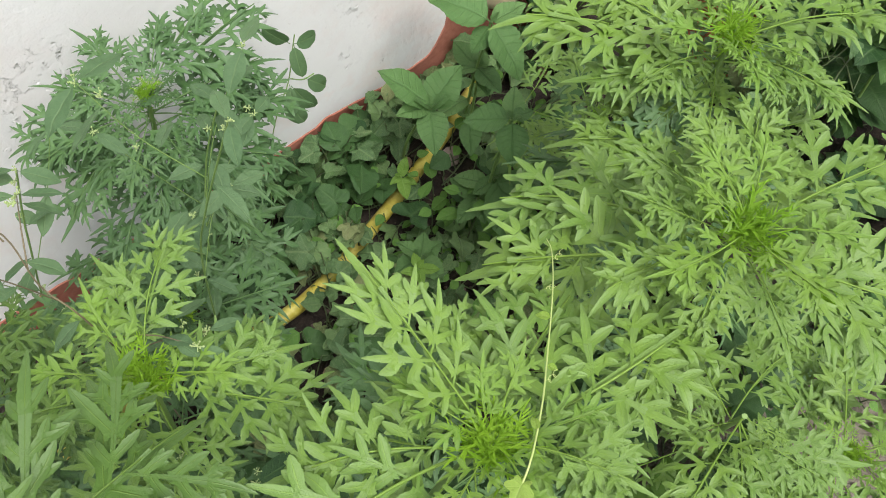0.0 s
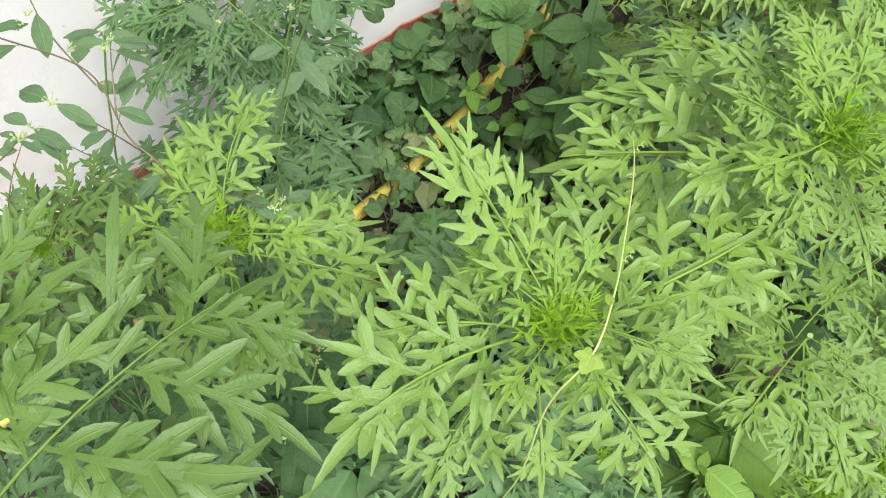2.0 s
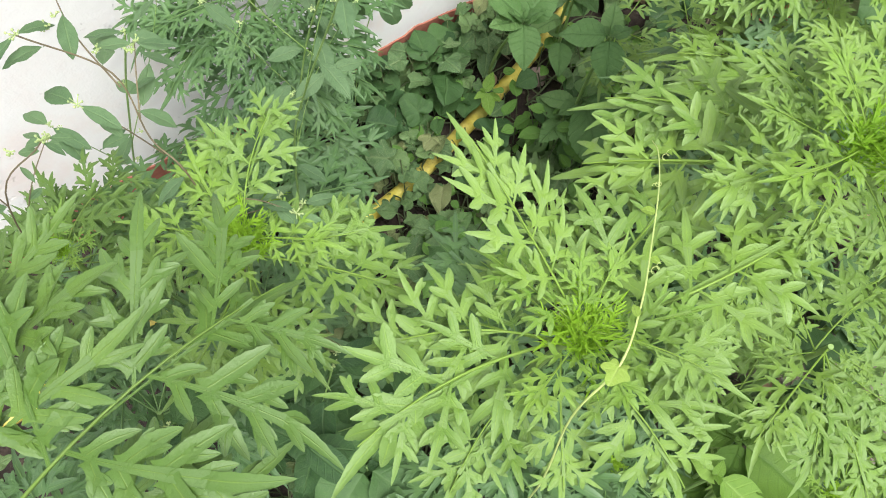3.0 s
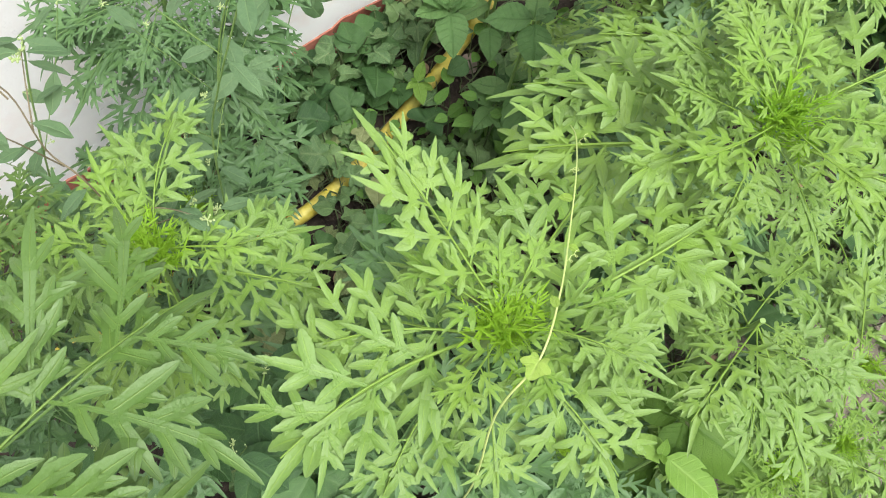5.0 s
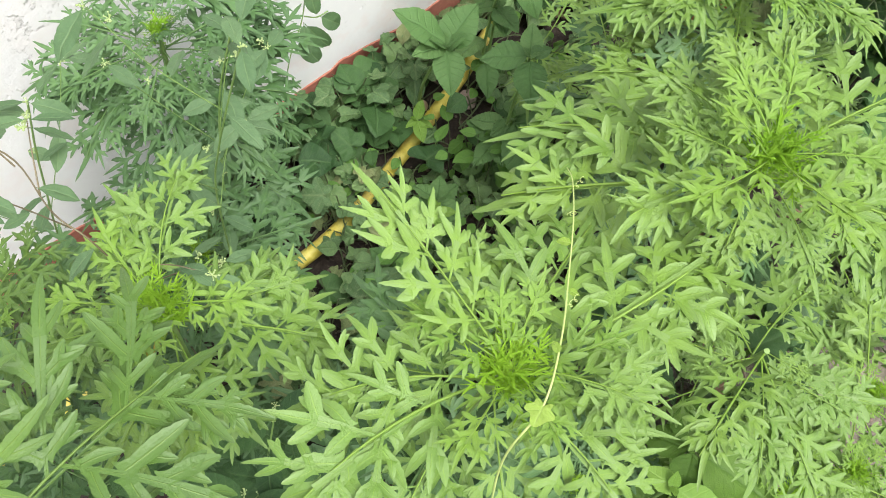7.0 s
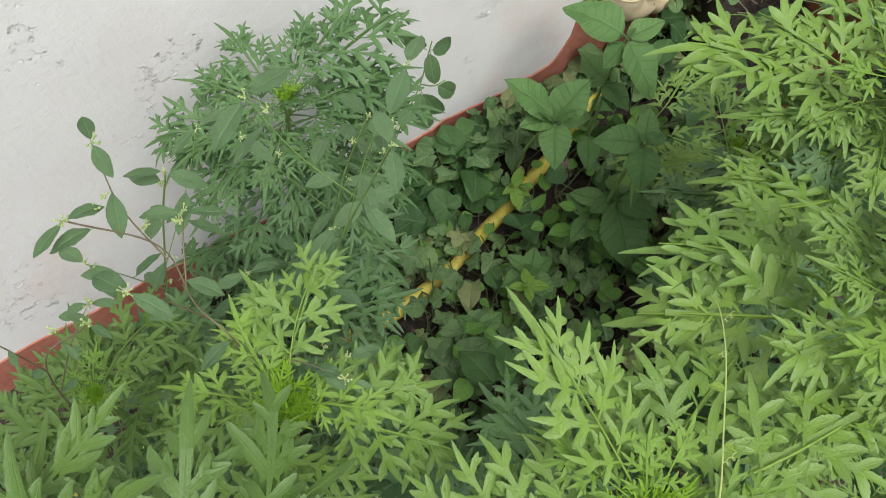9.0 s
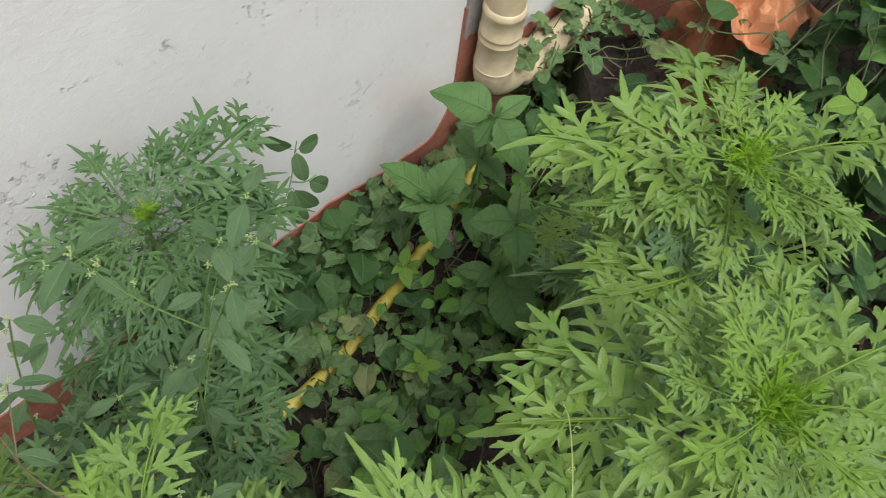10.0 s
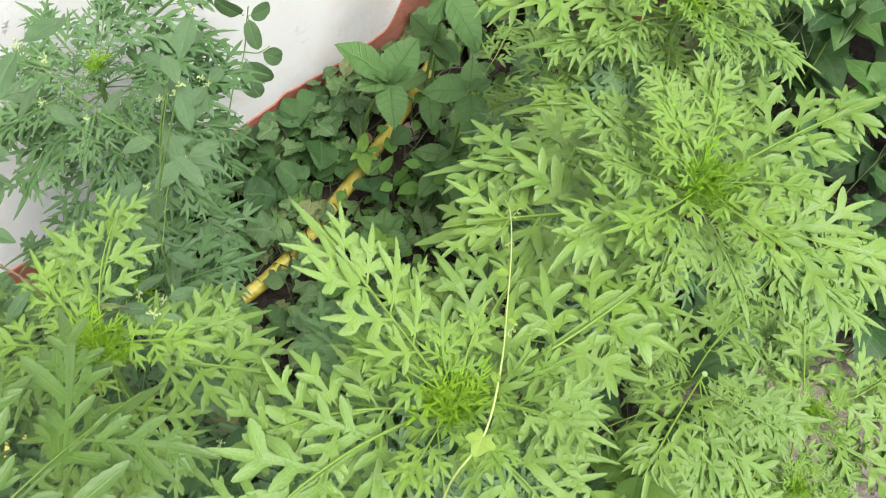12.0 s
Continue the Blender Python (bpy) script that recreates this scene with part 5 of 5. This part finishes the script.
for i in range(48):
    x, y = grng.uniform(1.28, 2.0), grng.uniform(0.12, 0.7)
    creeper((x, y, max(0.02, heap(x, y) - 0.06)), grng.uniform(0, 360), grng.uniform(0.3, 0.5), 400 + i, "climbing vine with heart-shaped dark green leaves", (VINES, CREEPS[:3] + VINES, DARKS[:3])[i % 3], grng.uniform(0.04, 0.078), heap, (-0.02, 0.09), 0.045, "climbing_vine", None, 0.7)
for i in range(16):
    x, y = grng.uniform(1.5, 2.4), grng.uniform(0.5, 0.98)
    creeper((x, y, 0.006), grng.uniform(0, 360), 0.35, 440 + i, "climbing vine with heart-shaped leaves behind the sack", VINES + CREEPS, grng.uniform(0.045, 0.07), lambda px, py: 0.25 + 0.2 * max(0.0, min(1.0, (px - 1.5) / 0.4)), (0.0, 0.08), 0.045, "climbing_vine", None, 0.6)
for i in range(10):
    x, y = grng.uniform(1.2, 1.6), grng.uniform(0.86, 0.97)
    creeper((x, y, 0.02), grng.uniform(0, 360), 0.2, 550 + i, "creeper with dark leaves below the drain pipe", CREEPS + DARKS, grng.uniform(0.04, 0.055), low, (0.02, 0.12))
for i in range(14):
    x, y = grng.uniform(1.28, 1.58), grng.uniform(0.2, 0.5)
    creeper((x, y, 0.01), grng.uniform(0, 360), 0.14, 570 + i, "small creeper on dark soil below the vines", CREEPS + DARKS, grng.uniform(0.03, 0.045), low, (0.01, 0.06), 0.035, "creeper", None, 0.6, True)
for i in range(8):
    x = 1.28 + 0.03 * i
    creeper((x, 0.95, 0.235), grng.uniform(-60, 60), 0.16, 460 + i, "vine with small leaves grown over the drain pipe", CREEPS, 0.036, lambda px, py: 0.25, (0.0, 0.05), 0.03, "climbing_vine", None, 0.6)


for i in range(15):
    x, y = 1.5 + 0.035 * i, grng.uniform(0.2, 0.6)
    creeper((x, y, 0.36), grng.uniform(-30, 60), 0.2, 480 + i, "climbing vine with large lighter green leaves", FRESHES, grng.uniform(0.06, 0.095), lambda px, py: 0.46, (0.0, 0.07), 0.05, "climbing_vine", None, 0.5)
for i in range(8):
    x, y = 1.52 + 0.03 * i, grng.uniform(0.60, 0.7)
    creeper((x, y, 0.2), grng.uniform(0, 360), 0.16, 490 + i, "small dark creeper hanging over the orange sack", CREEPS + DARKS[3:], grng.uniform(0.035, 0.05), lambda px, py: 0.3, (0.0, 0.08), 0.035, "creeper", None, 0.6)

broad_plant((1.74, 0.5, 0), (1.63, 0.49, 0.43), [(200, 0.085, -0.01), (120, 0.085, 0.02), (30, 0.09, 0.03), (-60, 0.095, -0.01), (-120, 0.085, -0.03)], 31, "leafy vine shoot with large light green leaves", 1, FRESHES, 0.08)
broad_plant((1.62, 0.42, 0), (1.57, 0.43, 0.36), [(-10, 0.08, 0.0), (-90, 0.085, -0.02), (-150, 0.07, -0.03), (70, 0.07, 0.01)], 32, "leafy vine shoot with light green leaves in the tangle", 1, FRESHES, 0.07)
broad_plant((1.8, 0.42, 0), (1.71, 0.42, 0.42), [(10, 0.09, 0.02), (100, 0.09, 0.02), (190, 0.085, -0.01), (-80, 0.09, -0.02)], 33, "leafy vine shoot with broad light green leaves", 1, FRESHES, 0.08)
broad_plant((1.52, 0.3, 0), (1.48, 0.31, 0.34), [(0, 0.075, 0.0), (80, 0.07, 0.01), (170, 0.07, -0.02), (-70, 0.08, -0.02)], 34, "leafy vine shoot with light green leaves near the branch", 1, FRESHES, 0.07)


def young_vine():
    root = thing("young_vine", (1.33, 0.50, 0), "young vine shoot with three yellow-green leaves", "vine")
    b = Build()
    b.tube(smooth_path([(1.33, 0.50, 0), (1.345, 0.495, 0.3), (1.34, 0.484, 0.55)], 6), 0.0016, 5)
    part("stem", b.mesh("stem", M_STEM), root)
    top = Vector((1.34, 0.484, 0.55))
    for az, reach, rise in ((49, 0.041, 0.015), (147, 0.05, 0.004), (-103, 0.042, -0.01)):
        a = radians(az)
        part("leaf", LIMES[0], root, span(top, top + Vector((math.cos(a) * reach, math.sin(a) * reach, rise)), 0, 1.15))


young_vine()
broad_plant((1.66, 0.52, 0), (1.615, 0.5, 0.46), [(150, 0.09, 0.0), (60, 0.1, 0.02), (-30, 0.1, 0.0), (-120, 0.09, -0.03)], 35, "leafy vine shoot with large light green leaves above the tangle", 1, FRESHES, 0.08)
broad_plant((1.7, 0.45, 0), (1.625, 0.445, 0.44), [(170, 0.09, -0.02), (80, 0.09, 0.0), (-20, 0.1, 0.01), (-100, 0.1, -0.03)], 36, "leafy vine shoot with broad light green leaves over the branch", 1, FRESHES, 0.08)


def tendril():
    """The pale thin climber that lies over the crown of the middle weed."""
    root = thing("pale_tendril", (0.43, 0.33, 0), "thin pale yellow climbing tendril hanging over a weed", "vine")
    b = Build()
    way = [(0.43, 0.33, 0), (0.425, 0.32, 0.4), (0.43, 0.312, 0.72), (0.446, 0.329, 0.86), (0.472, 0.332, 0.905), (0.51, 0.352, 0.898), (0.55, 0.378, 0.878), (0.594, 0.408, 0.855), (0.63, 0.434, 0.825), (0.647, 0.449, 0.803)]
    pts = smooth_path(way, 8)
    b.tube(pts, [0.0008 - 0.0004 * i / len(pts) for i in range(len(pts))], 6)
    part("stem", b.mesh("stem", M_PALESTEM), root)
    for p, az, size in ((pts[33], 200, 0.016), (pts[30], 20, 0.012), (pts[52], 120, 0.01), (pts[38], 60, 0.009), (pts[46], 300, 0.008)):
        a = radians(az)
        part("leaf", PALES[0 if size > 0.012 else 1], root, span(p, p + Vector((math.cos(a), math.sin(a), -0.1)) * size))
    for k, out in ((44, 1), (57, -1), (62, 1)):
        p, c = pts[k], Build()
        c.tube([p + Vector((0.0016 * math.sin(i * 0.9) * out + 0.0005 * i * out, 0.0016 * math.cos(i * 0.9) - 0.0016, 0.0003 * i)) for i in range(16)], 0.0002, 5)
        part("curl", c.mesh("curl", M_PALESTEM), root)


tendril()


def dead_branch():
    b = Build()
    pts = smooth_path([(1.74, 0.06, -0.02), (1.57, 0.21, 0.27), (1.475, 0.30, 0.44), (1.41, 0.395, 0.54)], 9)
    b.tube(pts, [0.0064 + (0.0022 if i % 3 == 0 else 0.0006 * math.sin(i * 1.3)) for i in range(len(pts))], 12, 0.1)
    solid("dead_branch", b.mesh("dead_branch", M_BARK), "pale cut branch sticking out of the vines", "branch")


dead_branch()


# ---- litter on the soil ----
for i in range(34):
    x, y = grng.uniform(0.5, 1.5), grng.uniform(0.05, 0.98)
    a, size = grng.uniform(0, 6.28), grng.uniform(0.02, 0.05)
    ob = solid("dry_leaf", DRIES[i % 3], "curled brown dead leaf lying on the soil", "leaf", "", "dead leaves on the soil")
    ob.matrix_world = span((x, y, 0.014), (x + math.cos(a) * size, y + math.sin(a) * size, 0.016), grng.uniform(-25, 25))
for i in range(30):
    x, y = grng.uniform(0.7, 1.6), grng.uniform(0.1, 0.95)
    a, size = grng.uniform(0, 6.28), grng.uniform(0.04, 0.14)
    b = Build()
    d = Vector((math.cos(a), math.sin(a), 0))
    o = Vector((x, y, 0.012))
    b.tube([o, o + d * size * 0.5 + Vector((-d.y, d.x, 0.3)) * size * grng.uniform(-0.1, 0.1) + UP * 0.004, o + d * size], [0.0018, 0.0015, 0.0008], 5)
    solid("twig", b.mesh("twig", M_TWIG), "thin dry twig on the soil", "twig", "", "twigs on the soil")


def stone(at, r, seed, mat=M_STONE):
    bm = bmesh.new()
    bmesh.ops.create_icosphere(bm, subdivisions=2, radius=1)
    for v in bm.verts:
        v.co *= 1 + 0.35 * noise.noise(v.co * 1.3 + Vector((seed, 0, 0)))
        v.co = Vector((v.co.x * r * 1.2, v.co.y * r, v.co.z * r * 0.6)) + Vector(at)
    me = bpy.data.meshes.new("stone")
    bm.to_mesh(me)
    bm.free()
    me.materials.append(mat)
    return me


solid("stone", stone((1.07, 0.88, 0.008), 0.018, 1), "pinkish stone beside the hose", "stone", "", "stones on the soil")
for i in range(22):
    solid("stone", stone((grng.uniform(0.95, 1.5), grng.uniform(-0.15, 0.35), 0.003), grng.uniform(0.004, 0.009), i + 2, M_GRIT), "small grey-brown stone on the dry earth", "stone", "", "stones on the soil")


def gravel():
    """Crumbs of earth and grit, past counting."""
    b = Build()
    for i in range(2600):
        x, y = grng.uniform(0.3, 1.75), grng.uniform(-0.3, 1.0)
        b.ball(Vector((x, y, 0.006 + 0.012 * noise.noise(Vector((x * 4, y * 4, 0))))), grng.uniform(0.0012, 0.0045), 0.7)
    solid("gravel", b.mesh("gravel", M_CRUMB, False), "crumbs of dry earth and grit", "gravel", "stuff")


gravel()
